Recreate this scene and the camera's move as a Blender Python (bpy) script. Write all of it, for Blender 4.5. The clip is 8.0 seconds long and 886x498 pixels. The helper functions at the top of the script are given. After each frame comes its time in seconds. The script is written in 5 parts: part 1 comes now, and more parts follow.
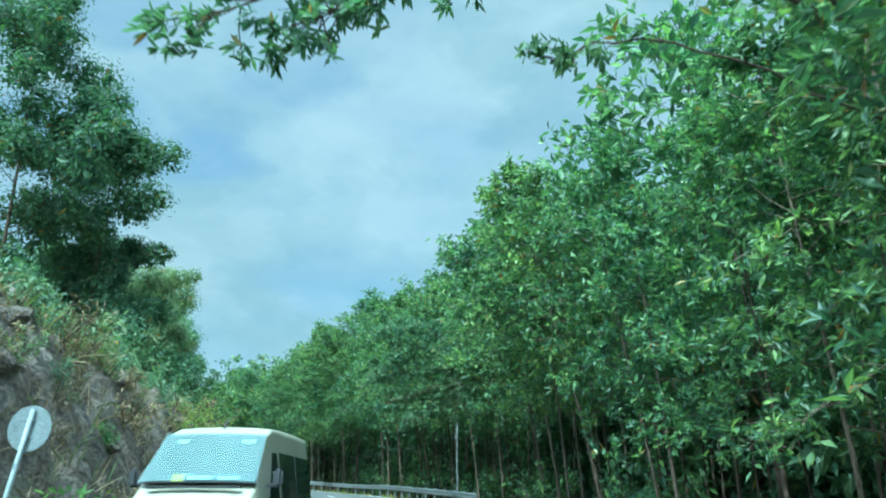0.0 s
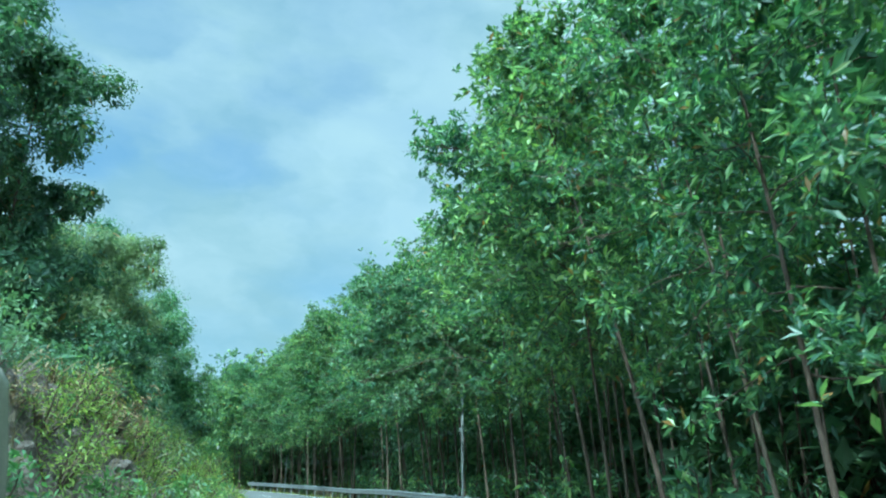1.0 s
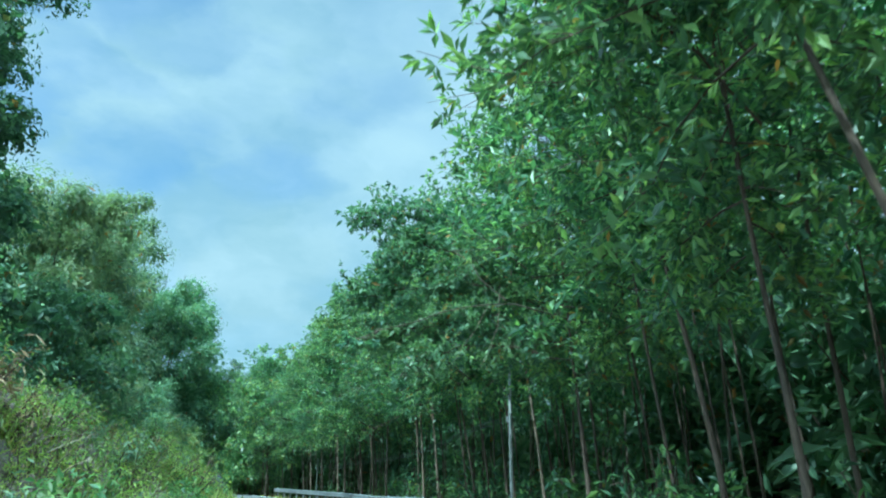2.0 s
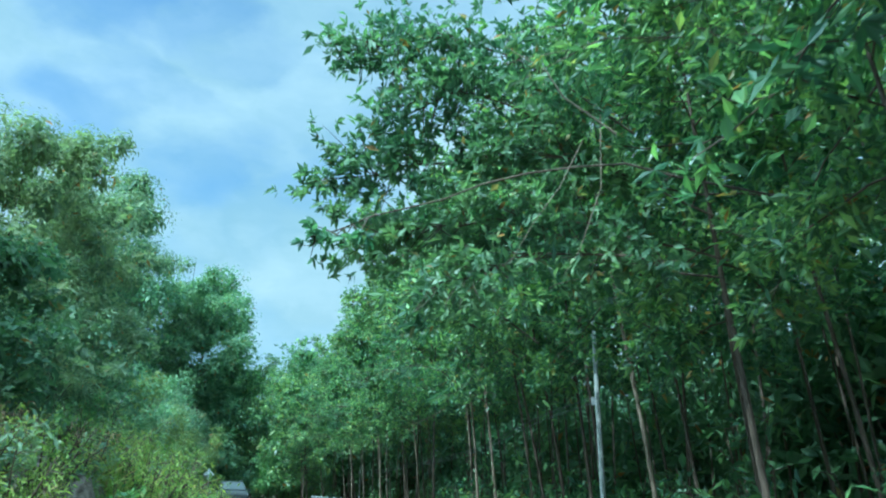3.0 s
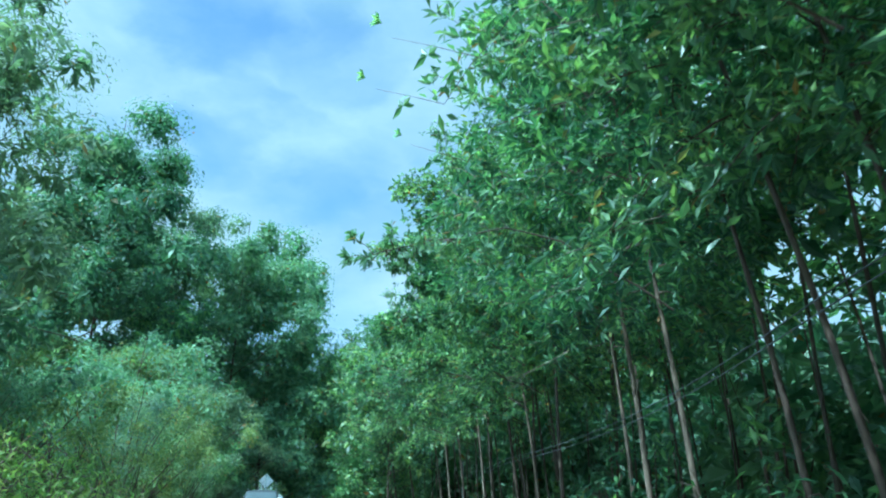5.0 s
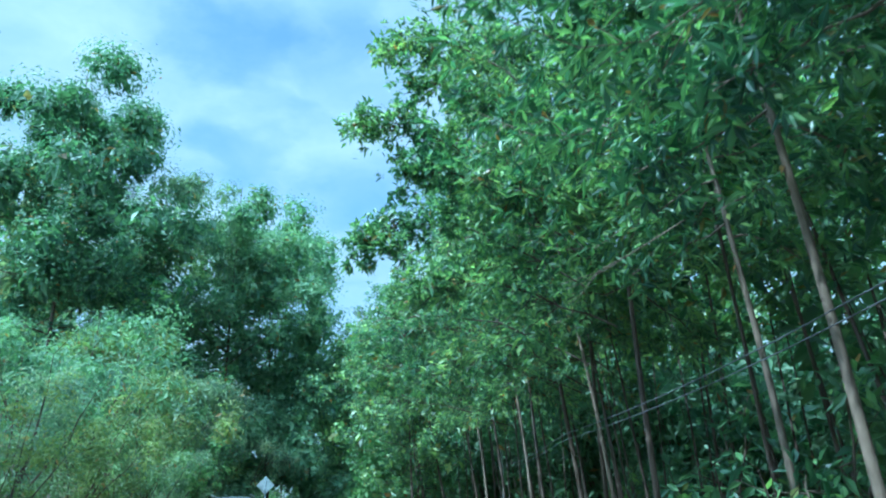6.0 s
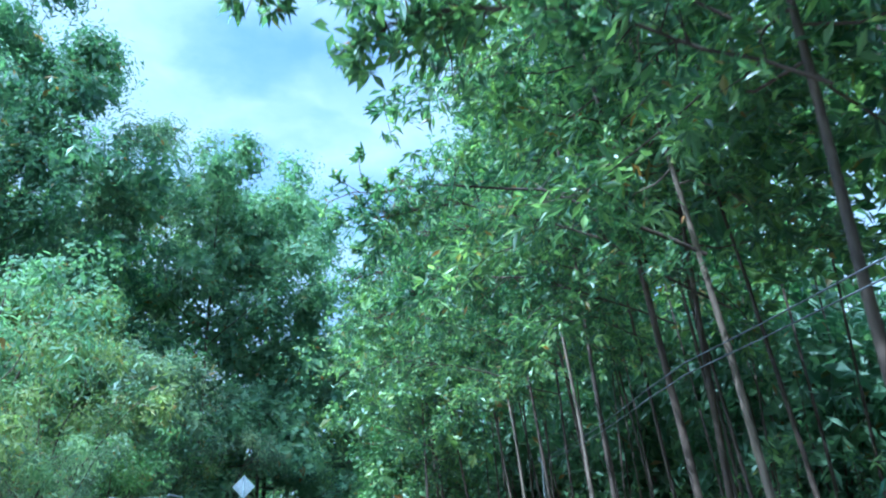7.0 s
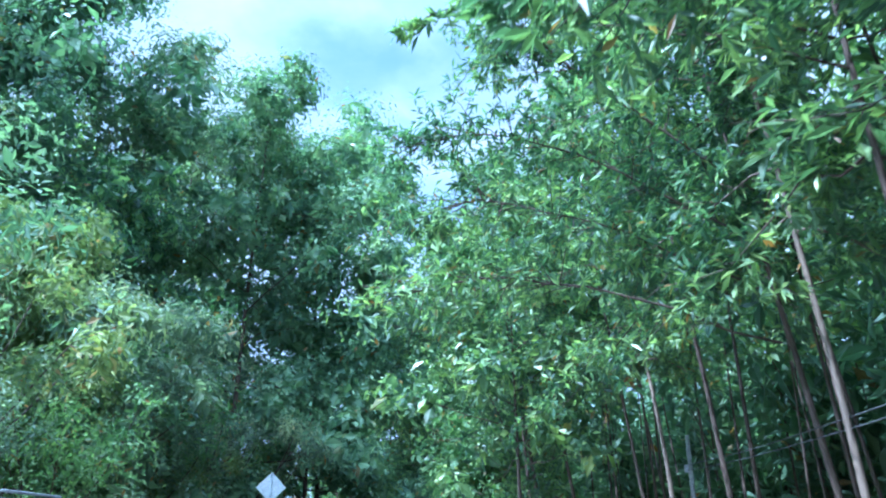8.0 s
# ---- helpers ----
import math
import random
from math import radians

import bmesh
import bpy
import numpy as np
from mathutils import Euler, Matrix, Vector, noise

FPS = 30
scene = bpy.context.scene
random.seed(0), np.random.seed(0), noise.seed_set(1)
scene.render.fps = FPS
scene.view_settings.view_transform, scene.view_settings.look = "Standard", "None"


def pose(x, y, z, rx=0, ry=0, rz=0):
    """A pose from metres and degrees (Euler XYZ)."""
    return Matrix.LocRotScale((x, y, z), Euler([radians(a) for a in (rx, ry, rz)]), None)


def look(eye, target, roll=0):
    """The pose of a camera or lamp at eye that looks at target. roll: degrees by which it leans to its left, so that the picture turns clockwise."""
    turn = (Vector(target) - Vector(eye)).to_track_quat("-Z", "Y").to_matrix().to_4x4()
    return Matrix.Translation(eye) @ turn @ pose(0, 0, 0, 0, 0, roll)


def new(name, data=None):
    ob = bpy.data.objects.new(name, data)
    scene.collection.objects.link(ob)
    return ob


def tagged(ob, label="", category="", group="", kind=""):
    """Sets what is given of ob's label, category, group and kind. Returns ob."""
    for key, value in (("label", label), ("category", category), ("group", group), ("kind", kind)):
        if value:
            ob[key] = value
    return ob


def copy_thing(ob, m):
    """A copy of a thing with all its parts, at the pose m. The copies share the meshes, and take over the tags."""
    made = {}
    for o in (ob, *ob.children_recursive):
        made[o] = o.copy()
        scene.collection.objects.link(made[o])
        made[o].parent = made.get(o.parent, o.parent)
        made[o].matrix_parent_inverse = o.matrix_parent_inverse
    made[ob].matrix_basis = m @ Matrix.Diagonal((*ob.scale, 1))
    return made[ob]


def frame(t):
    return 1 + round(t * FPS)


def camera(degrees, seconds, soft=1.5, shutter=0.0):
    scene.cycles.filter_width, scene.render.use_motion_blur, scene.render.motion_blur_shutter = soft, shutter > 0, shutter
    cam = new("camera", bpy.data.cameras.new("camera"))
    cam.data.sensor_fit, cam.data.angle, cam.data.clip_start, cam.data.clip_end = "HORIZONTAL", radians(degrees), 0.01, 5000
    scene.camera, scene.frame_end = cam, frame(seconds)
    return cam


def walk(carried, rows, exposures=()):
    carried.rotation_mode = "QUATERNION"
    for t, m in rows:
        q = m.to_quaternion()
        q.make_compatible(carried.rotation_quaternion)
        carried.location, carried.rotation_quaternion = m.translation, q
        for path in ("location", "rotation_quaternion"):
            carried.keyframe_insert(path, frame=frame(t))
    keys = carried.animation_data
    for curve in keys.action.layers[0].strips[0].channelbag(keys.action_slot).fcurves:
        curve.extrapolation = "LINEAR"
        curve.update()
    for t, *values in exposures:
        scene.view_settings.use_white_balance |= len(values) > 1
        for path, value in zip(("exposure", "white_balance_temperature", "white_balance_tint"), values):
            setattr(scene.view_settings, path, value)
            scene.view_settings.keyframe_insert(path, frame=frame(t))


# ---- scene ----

# ---- camera and path ----
# seconds, x, y, z, tilt, lean, turn
PATH = [
    (0.0, -0.06, -0.05, 1.50, 108.48, 0.06, -0.03),
    (0.5, 0.48, 4.35, 1.51, 108.73, -0.14, 0.23),
    (1.0, 0.93, 8.84, 1.50, 108.92, -0.07, 1.58),
    (1.5, 1.23, 13.37, 1.50, 109.31, -0.34, 3.45),
    (3.0, 0.25, 27.15, 2.12, 109.75, -0.54, 9.89),
    (3.5, -0.21, 31.51, 2.26, 109.88, -0.81, 12.30),
    (4.0, -0.87, 35.92, 2.38, 109.96, -1.39, 15.01),
    (4.5, -1.77, 40.52, 2.59, 110.09, -1.27, 17.74),
    (6.0, -5.68, 53.79, 3.05, 110.09, 2.33, 22.90),
    (6.5, -7.10, 58.02, 3.06, 110.33, 3.42, 23.74),
    (7.0, -8.90, 62.17, 3.11, 110.61, 2.98, 25.21),
    (7.5, -11.03, 66.42, 3.31, 110.88, 0.35, 28.95),
    (8.0, -13.37, 70.40, 3.60, 111.55, -0.11, 30.94),
]
cam = camera(61.8, 8.0, soft=2.0, shutter=0.12)
walk(cam, [(t, pose(x, y, z, rx, ry, rz)) for t, x, y, z, rx, ry, rz in PATH],
     exposures=[(0.0, 0.42, 4690, -23), (3.5, 0.60, 4520, -20), (6.5, 0.94, 4280, -6), (8.0, 1.34, 4330, 10)])

# ---- world and sun ----
SUN_EL, SUN_AZ = radians(60), radians(210)   # azimuth clockwise from +y: high, behind and to the west

world = bpy.data.worlds.new("sky_world")
scene.world = world
world.use_nodes = True
wn, wl = world.node_tree.nodes, world.node_tree.links
wn.clear()
sky = wn.new("ShaderNodeTexSky")
sky.sky_type = "NISHITA"
sky.sun_disc = False
sky.sun_elevation, sky.sun_rotation = SUN_EL, SUN_AZ
sky.air_density, sky.dust_density = 1.0, 1.0
coord = wn.new("ShaderNodeTexCoord")
mapp = wn.new("ShaderNodeMapping")
mapp.inputs["Scale"].default_value = (1.0, 1.0, 1.8)
warp = wn.new("ShaderNodeTexNoise")
warp.inputs["Scale"].default_value, warp.inputs["Detail"].default_value = 9.0, 8.0
warp_shift = wn.new("ShaderNodeVectorMath")
warp_shift.operation = "MULTIPLY_ADD"
warp_shift.inputs[1].default_value, warp_shift.inputs[2].default_value = (0.24, 0.24, 0.16), (-0.12, -0.12, -0.08)
warped = wn.new("ShaderNodeVectorMath")
warped.operation = "ADD"
wl.new(coord.outputs["Generated"], mapp.inputs["Vector"])
wl.new(mapp.outputs["Vector"], warp.inputs["Vector"])
wl.new(warp.outputs["Color"], warp_shift.inputs[0])
wl.new(mapp.outputs["Vector"], warped.inputs[0])
wl.new(warp_shift.outputs["Vector"], warped.inputs[1])
# the blue gaps in the cloud: degrees left of +y, degrees up, breadth, depth
GAPS = [(20, 24.8, 0.10, 0.28), (30, 24.2, 0.11, 0.42), (39, 26.9, 0.12, 0.6), (26.5, 33.3, 0.12, 0.4), (31, 35.0, 0.13, 0.5), (38.3, 35.3, 0.15, 0.72), (35, 30.0, 0.12, 0.4), (13, 31, 0.1, 0.25), (47, 26, 0.1, 0.25),
        (-35, 40, 0.2, 0.6), (80, 35, 0.2, 0.7), (120, 50, 0.25, 0.7), (-90, 45, 0.3, 0.6), (170, 30, 0.2, 0.5), (60, 65, 0.25, 0.6)]
blue = None
for az, el, wide, deep in GAPS:
    away = wn.new("ShaderNodeVectorMath")
    away.operation = "DISTANCE"
    away.inputs[1].default_value = (-math.sin(radians(az)) * math.cos(radians(el)), math.cos(radians(az)) * math.cos(radians(el)), 1.8 * math.sin(radians(el)))
    gap = wn.new("ShaderNodeMapRange")
    gap.interpolation_type = "SMOOTHSTEP"
    gap.inputs["From Min"].default_value, gap.inputs["From Max"].default_value = wide * 0.25, wide
    gap.inputs["To Min"].default_value, gap.inputs["To Max"].default_value = deep * 0.78, 0.0
    wl.new(warped.outputs["Vector"], away.inputs[0])
    wl.new(away.outputs["Value"], gap.inputs["Value"])
    if blue is None:
        blue = gap.outputs["Result"]
    else:
        most = wn.new("ShaderNodeMath")
        most.operation = "MAXIMUM"
        wl.new(blue, most.inputs[0])
        wl.new(gap.outputs["Result"], most.inputs[1])
        blue = most.outputs["Value"]
big = wn.new("ShaderNodeTexNoise")
big.inputs["Scale"].default_value, big.inputs["Detail"].default_value = 4.0, 7.0
big.inputs["Roughness"].default_value, big.inputs["Distortion"].default_value = 0.5, 0.3
veil = wn.new("ShaderNodeMapRange")
veil.inputs["From Min"].default_value, veil.inputs["From Max"].default_value = 0.3, 0.6
veil.inputs["To Min"].default_value, veil.inputs["To Max"].default_value = 0.72, 1.0
cover = wn.new("ShaderNodeMath")
cover.operation, cover.use_clamp = "SUBTRACT", True
soft_n = wn.new("ShaderNodeTexNoise")
soft_n.inputs["Scale"].default_value, soft_n.inputs["Detail"].default_value = 5.0, 6.0
soft_r = wn.new("ShaderNodeMapRange")
soft_r.inputs["From Min"].default_value, soft_r.inputs["From Max"].default_value = 0.35, 0.65
tone = wn.new("ShaderNodeMix")
tone.data_type = "RGBA"
tone.inputs["A"].default_value, tone.inputs["B"].default_value = (3.65, 4.25, 4.5, 1), (5.1, 5.35, 5.5, 1)
to_sun = wn.new("ShaderNodeVectorMath")
to_sun.operation = "DOT_PRODUCT"
to_sun.inputs[1].default_value = (math.sin(SUN_AZ) * math.cos(SUN_EL), math.cos(SUN_AZ) * math.cos(SUN_EL), math.sin(SUN_EL))
glow = wn.new("ShaderNodeMapRange")          # thin cloud brightens near the sun; most of this is added unseen fill light
glow.inputs["From Min"].default_value, glow.inputs["From Max"].default_value = 0.64, 1.0
glow.inputs["To Min"].default_value, glow.inputs["To Max"].default_value = 1.0, 15.0
bright = wn.new("ShaderNodeVectorMath")
bright.operation = "SCALE"
clear = wn.new("ShaderNodeVectorMath")       # clear air, brightened by thin haze
clear.operation = "MULTIPLY"
clear.inputs[1].default_value = (1.0, 1.22, 1.4)
wl.new(sky.outputs["Color"], clear.inputs[0])
cloud = wn.new("ShaderNodeMix")
cloud.data_type = "RGBA"
bg = wn.new("ShaderNodeBackground")
bg.inputs["Strength"].default_value = 0.100
wout = wn.new("ShaderNodeOutputWorld")
wl.new(mapp.outputs["Vector"], big.inputs["Vector"])
wl.new(warped.outputs["Vector"], soft_n.inputs["Vector"])
wl.new(big.outputs["Fac"], veil.inputs["Value"])
wl.new(veil.outputs["Result"], cover.inputs[0])
wl.new(blue, cover.inputs[1])
wl.new(soft_n.outputs["Fac"], soft_r.inputs["Value"])
wl.new(soft_r.outputs["Result"], tone.inputs["Factor"])
wl.new(cover.outputs["Value"], cloud.inputs["Factor"])
wl.new(clear.outputs["Vector"], cloud.inputs["A"])
wl.new(coord.outputs["Generated"], to_sun.inputs[0])
wl.new(to_sun.outputs["Value"], glow.inputs["Value"])
wl.new(tone.outputs["Result"], bright.inputs[0])
wl.new(glow.outputs["Result"], bright.inputs["Scale"])
wl.new(bright.outputs["Vector"], cloud.inputs["B"])
wl.new(cloud.outputs["Result"], bg.inputs["Color"])
wl.new(bg.outputs["Background"], wout.inputs["Surface"])

sun = new("sun", bpy.data.lights.new("sun", "SUN"))
sun.data.energy, sun.data.angle, sun.data.color = 5.0, radians(0.6), (1.0, 0.96, 0.88)
sun_dir = Vector((math.sin(SUN_AZ) * math.cos(SUN_EL), math.cos(SUN_AZ) * math.cos(SUN_EL), math.sin(SUN_EL)))
sun.matrix_world = look(sun_dir * 100, (0, 0, 0))

# ---- materials ----


def material(name):
    m = bpy.data.materials.new(name)
    m.use_nodes = True
    n, l = m.node_tree.nodes, m.node_tree.links
    return m, n, l, n["Principled BSDF"]


def noise_node(n, l, scale, detail=4.0, space="Object", stretch=(1, 1, 1)):
    c, mp, t = n.new("ShaderNodeTexCoord"), n.new("ShaderNodeMapping"), n.new("ShaderNodeTexNoise")
    mp.inputs["Scale"].default_value = stretch
    t.inputs["Scale"].default_value, t.inputs["Detail"].default_value = scale, detail
    l.new(c.outputs[space], mp.inputs["Vector"])
    l.new(mp.outputs["Vector"], t.inputs["Vector"])
    return t.outputs["Fac"]


def ramp_node(n, l, fac, *stops):
    r = n.new("ShaderNodeValToRGB")
    e = r.color_ramp.elements
    while len(e) < len(stops):
        e.new(0.5)
    for k, (p, c) in enumerate(stops):
        e[k].position, e[k].color = p, (*c, 1)
    l.new(fac, r.inputs["Fac"])
    return r.outputs["Color"]


def mix_node(n, l, a, b, fac, blend="MIX"):
    m = n.new("ShaderNodeMix")
    m.data_type, m.blend_type = "RGBA", blend
    for key, value in (("A", a), ("B", b), ("Factor", fac)):
        if isinstance(value, (int, float, tuple)):
            m.inputs[key].default_value = (*value, 1) if isinstance(value, tuple) else value
        else:
            l.new(value, m.inputs[key])
    return m.outputs["Result"]


def bump_node(n, l, height, b, strength=0.4, distance=0.02):
    k = n.new("ShaderNodeBump")
    k.inputs["Strength"].default_value, k.inputs["Distance"].default_value = strength, distance
    l.new(height, k.inputs["Height"])
    l.new(k.outputs["Normal"], b.inputs["Normal"])


def surface(name, stops, scale, rough=0.8, fine=30.0, bump=0.5, depth=0.02, stretch=(1, 1, 1), metal=0.0):
    """A rough surface: colours over a large noise, darkened and raised by a fine one."""
    m, n, l, b = material(name)
    large = ramp_node(n, l, noise_node(n, l, scale, 5.0, stretch=stretch), *stops)
    small = noise_node(n, l, fine, 6.0, stretch=stretch)
    shade = ramp_node(n, l, small, (0.3, (0.62, 0.62, 0.62)), (0.7, (1.15, 1.15, 1.15)))
    l.new(mix_node(n, l, large, shade, 1.0, "MULTIPLY"), b.inputs["Base Color"])
    b.inputs["Roughness"].default_value, b.inputs["Metallic"].default_value = rough, metal
    bump_node(n, l, small, b, bump, depth)
    return m


def foliage(name, dark, mid, light, dry=(0.25, 0.14, 0.05), dry_part=0.02, rough=0.38, through_light=0.42, gloss=0.5):
    """Leaves: each leaf has a tint of its own, lets some light through and has a waxy sheen."""
    m, n, l, b = material(name)
    geo = n.new("ShaderNodeNewGeometry")
    rnd = geo.outputs["Random Per Island"]
    tint = ramp_node(n, l, rnd, (0.0, dark), (0.5, mid), (1.0 - dry_part - 0.02, light), (1.0 - dry_part, dry))
    # random patch tint, deepened to put sunlit and shaded clumps into the colour
    patch = ramp_node(n, l, noise_node(n, l, 0.9, 3.0), (0.36, (0.62, 0.70, 0.70)), (0.64, (1.28, 1.22, 1.02)))
    col = mix_node(n, l, tint, patch, 1.0, "MULTIPLY")
    info = n.new("ShaderNodeObjectInfo")
    own = ramp_node(n, l, info.outputs["Random"], (0.0, (0.82, 0.9, 0.95)), (1.0, (1.18, 1.1, 1.0)))
    col = mix_node(n, l, col, own, 1.0, "MULTIPLY")
    l.new(col, b.inputs["Base Color"])
    b.inputs["Roughness"].default_value = rough
    b.inputs["Specular IOR Level"].default_value = gloss
    tr, mx = n.new("ShaderNodeBsdfTranslucent"), n.new("ShaderNodeMixShader")
    l.new(mix_node(n, l, col, (1.15, 1.3, 0.75), 1.0, "MULTIPLY"), tr.inputs["Color"])
    mx.inputs["Fac"].default_value = through_light
    l.new(b.outputs["BSDF"], mx.inputs[1])
    l.new(tr.outputs["BSDF"], mx.inputs[2])
    l.new(mx.outputs["Shader"], n["Material Output"].inputs["Surface"])
    return m


LEAF = foliage("acacia_leaf", (0.070, 0.120, 0.080), (0.124, 0.204, 0.112), (0.275, 0.395, 0.145), dry_part=0.008, rough=0.36, through_light=0.42, gloss=0.42)
LEAF_DARK = foliage("dark_leaf", (0.098, 0.156, 0.110), (0.128, 0.204, 0.130), (0.170, 0.258, 0.148), dry_part=0.006, rough=0.45, gloss=0.4)
# dark leaf deepened again: backlit shade of the bank-top trees in the colour
LEAF_BACKLIT = foliage("backlit_leaf", (0.070, 0.114, 0.082), (0.094, 0.152, 0.098), (0.126, 0.196, 0.112), dry_part=0.006, rough=0.5, gloss=0.35)
# pale greens, raised further: veil and missing sunlight put into the leaf colour
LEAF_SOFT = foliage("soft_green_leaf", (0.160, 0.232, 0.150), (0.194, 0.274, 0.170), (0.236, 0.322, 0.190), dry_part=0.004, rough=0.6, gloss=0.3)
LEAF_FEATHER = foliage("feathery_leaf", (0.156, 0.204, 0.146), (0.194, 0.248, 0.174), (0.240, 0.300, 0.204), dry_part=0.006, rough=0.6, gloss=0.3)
LEAF_BUSH = foliage("bush_leaf", (0.112, 0.182, 0.088), (0.155, 0.25, 0.105), (0.210, 0.318, 0.124), dry_part=0.012, rough=0.55, gloss=0.35)
OLIVE_LEAF = foliage("olive_leaf", (0.125, 0.170, 0.078), (0.165, 0.215, 0.094), (0.215, 0.265, 0.112), (0.26, 0.18, 0.09), 0.02, 0.6, gloss=0.3)
WEED_LEAF = foliage("yellow_green_weed", (0.150, 0.205, 0.060), (0.215, 0.285, 0.080), (0.300, 0.365, 0.110), (0.26, 0.22, 0.10), 0.02, 0.6, gloss=0.3)
GRASS = foliage("grass_blade", (0.155, 0.20, 0.05), (0.24, 0.29, 0.07), (0.345, 0.38, 0.12), (0.35, 0.27, 0.13), 0.15, 0.6)
DRY = foliage("dry_stalk", (0.16, 0.11, 0.07), (0.25, 0.18, 0.12), (0.36, 0.28, 0.19), (0.12, 0.16, 0.06), 0.2, 0.8, 0.2)
BARK = surface("bark", ((0.3, (0.046, 0.033, 0.025)), (0.7, (0.120, 0.080, 0.054))), 1.4, 0.9, 14.0, 0.8, 0.02, (1, 1, 0.25))
BARK_PALE = surface("pale_bark", ((0.3, (0.105, 0.078, 0.056)), (0.7, (0.23, 0.170, 0.120))), 1.6, 0.85, 16.0, 0.7, 0.015, (1, 1, 0.25))
SOIL = surface("soil", ((0.3, (0.085, 0.06, 0.04)), (0.6, (0.16, 0.12, 0.075)), (0.75, (0.09, 0.12, 0.04))), 0.35, 0.95, 9.0, 0.8, 0.05)
BANK = surface("cut_bank", ((0.28, (0.055, 0.046, 0.040)), (0.45, (0.19, 0.155, 0.130)), (0.55, (0.11, 0.082, 0.062)), (0.72, (0.26, 0.215, 0.180))), 1.3, 0.95, 7.0, 1.0, 0.14)
SCRUB = surface("scrub_ground", ((0.3, (0.07, 0.10, 0.045)), (0.7, (0.15, 0.18, 0.07))), 0.05, 0.95, 0.8, 0.8, 0.3)
ASPHALT = surface("asphalt", ((0.3, (0.075, 0.075, 0.075)), (0.7, (0.13, 0.128, 0.122))), 0.5, 0.85, 90.0, 0.4, 0.008)
PAINT = surface("road_paint", ((0.3, (0.62, 0.62, 0.6)), (0.7, (0.8, 0.8, 0.78))), 3.0, 0.6, 60.0, 0.2, 0.003)
STEEL = surface("galvanised_steel", ((0.3, (0.26, 0.27, 0.28)), (0.7, (0.40, 0.41, 0.42))), 3.0, 0.45, 30.0, 0.1, 0.002, metal=0.6)
# grey sign metal, darkened: shade on plate, posts and clamps is in the colour
SIGN_SHADED = surface("shaded_sign_back", ((0.3, (0.22, 0.25, 0.26)), (0.7, (0.30, 0.33, 0.34))), 4.0, 0.5, 40.0, 0.1, 0.002, metal=0.15)
SIGN_PALE = surface("sign_back_pale", ((0.3, (0.55, 0.57, 0.58)), (0.7, (0.66, 0.68, 0.68))), 4.0, 0.5, 40.0, 0.1, 0.002, metal=0.15)

# ---- plan: the way of the road ----
_ctl = [Vector((p[1], p[2])) for p in PATH]
_first = Vector((-0.118, -0.993))
_before = [_ctl[0] + _first * d for d in (90, 60, 30)]
_head, _at, _after = radians(30.3), _ctl[-1].copy(), []
for k in range(30):
    _head += radians(0.4 if k < 5 else 3.0)
    _at = _at + Vector((-math.sin(_head), math.cos(_head))) * 4.0
    _after.append(_at.copy())
WAY = _before + _ctl + _after
_len = [0.0]
for a, b in zip(WAY, WAY[1:]):
    _len.append(_len[-1] + (b - a).length)
S0 = _len[3]                       # s = 0 where the walk begins
WAY_S = np.array(_len) - S0
WAY_X, WAY_Y = np.array([p.x for p in WAY]), np.array([p.y for p in WAY])
_fine = np.arange(WAY_S[0], WAY_S[-1], 1.0)
_ker = np.hanning(13)
_ker /= _ker.sum()
_fx = np.convolve(np.pad(np.interp(_fine, WAY_S, WAY_X), 6, "reflect", reflect_type="odd"), _ker, "valid")
_fy = np.convolve(np.pad(np.interp(_fine, WAY_S, WAY_Y), 6, "reflect", reflect_type="odd"), _ker, "valid")
_tx, _ty = np.gradient(_fx), np.gradient(_fy)
_tn = np.hypot(_tx, _ty)
_tx, _ty = _tx / _tn, _ty / _tn


def along(s, u):
    """The place s metres along the road and u metres to the right of the camera's line."""
    x, y = np.interp(s, _fine, _fx), np.interp(s, _fine, _fy)
    tx, ty = np.interp(s, _fine, _tx), np.interp(s, _fine, _ty)
    return x + ty * u, y - tx * u


def road_turn(s):
    """The road's heading there, in degrees to the left of +y."""
    return math.degrees(math.atan2(-np.interp(s, _fine, _tx), np.interp(s, _fine, _ty)))


def to_road(x, y):
    """s and u of a place."""
    x, y = np.atleast_1d(np.asarray(x, float)), np.atleast_1d(np.asarray(y, float))
    d = (x[:, None] - _fx[None, ::2]) ** 2 + (y[:, None] - _fy[None, ::2]) ** 2
    k = d.argmin(1) * 2
    return _fine[k], (x - _fx[k]) * _ty[k] - (y - _fy[k]) * _tx[k]


ROAD_L, ROAD_R = -5.5, 1.7
# height of the road along its way: level, then a steady climb
RISE_S = np.array([-90, 0, 13, 20, 28, 42, 57, 65, 73, 98, 190.0])
RISE_Z = np.array([0, 0, 0.02, 0.24, 0.60, 1.06, 1.52, 1.68, 2.02, 2.95, 4.6])


def smooth(a, b, x):
    q = np.clip((x - a) / (b - a), 0, 1)
    return q * q * (3 - 2 * q)


def road_z(s):
    return np.interp(s, RISE_S, RISE_Z)


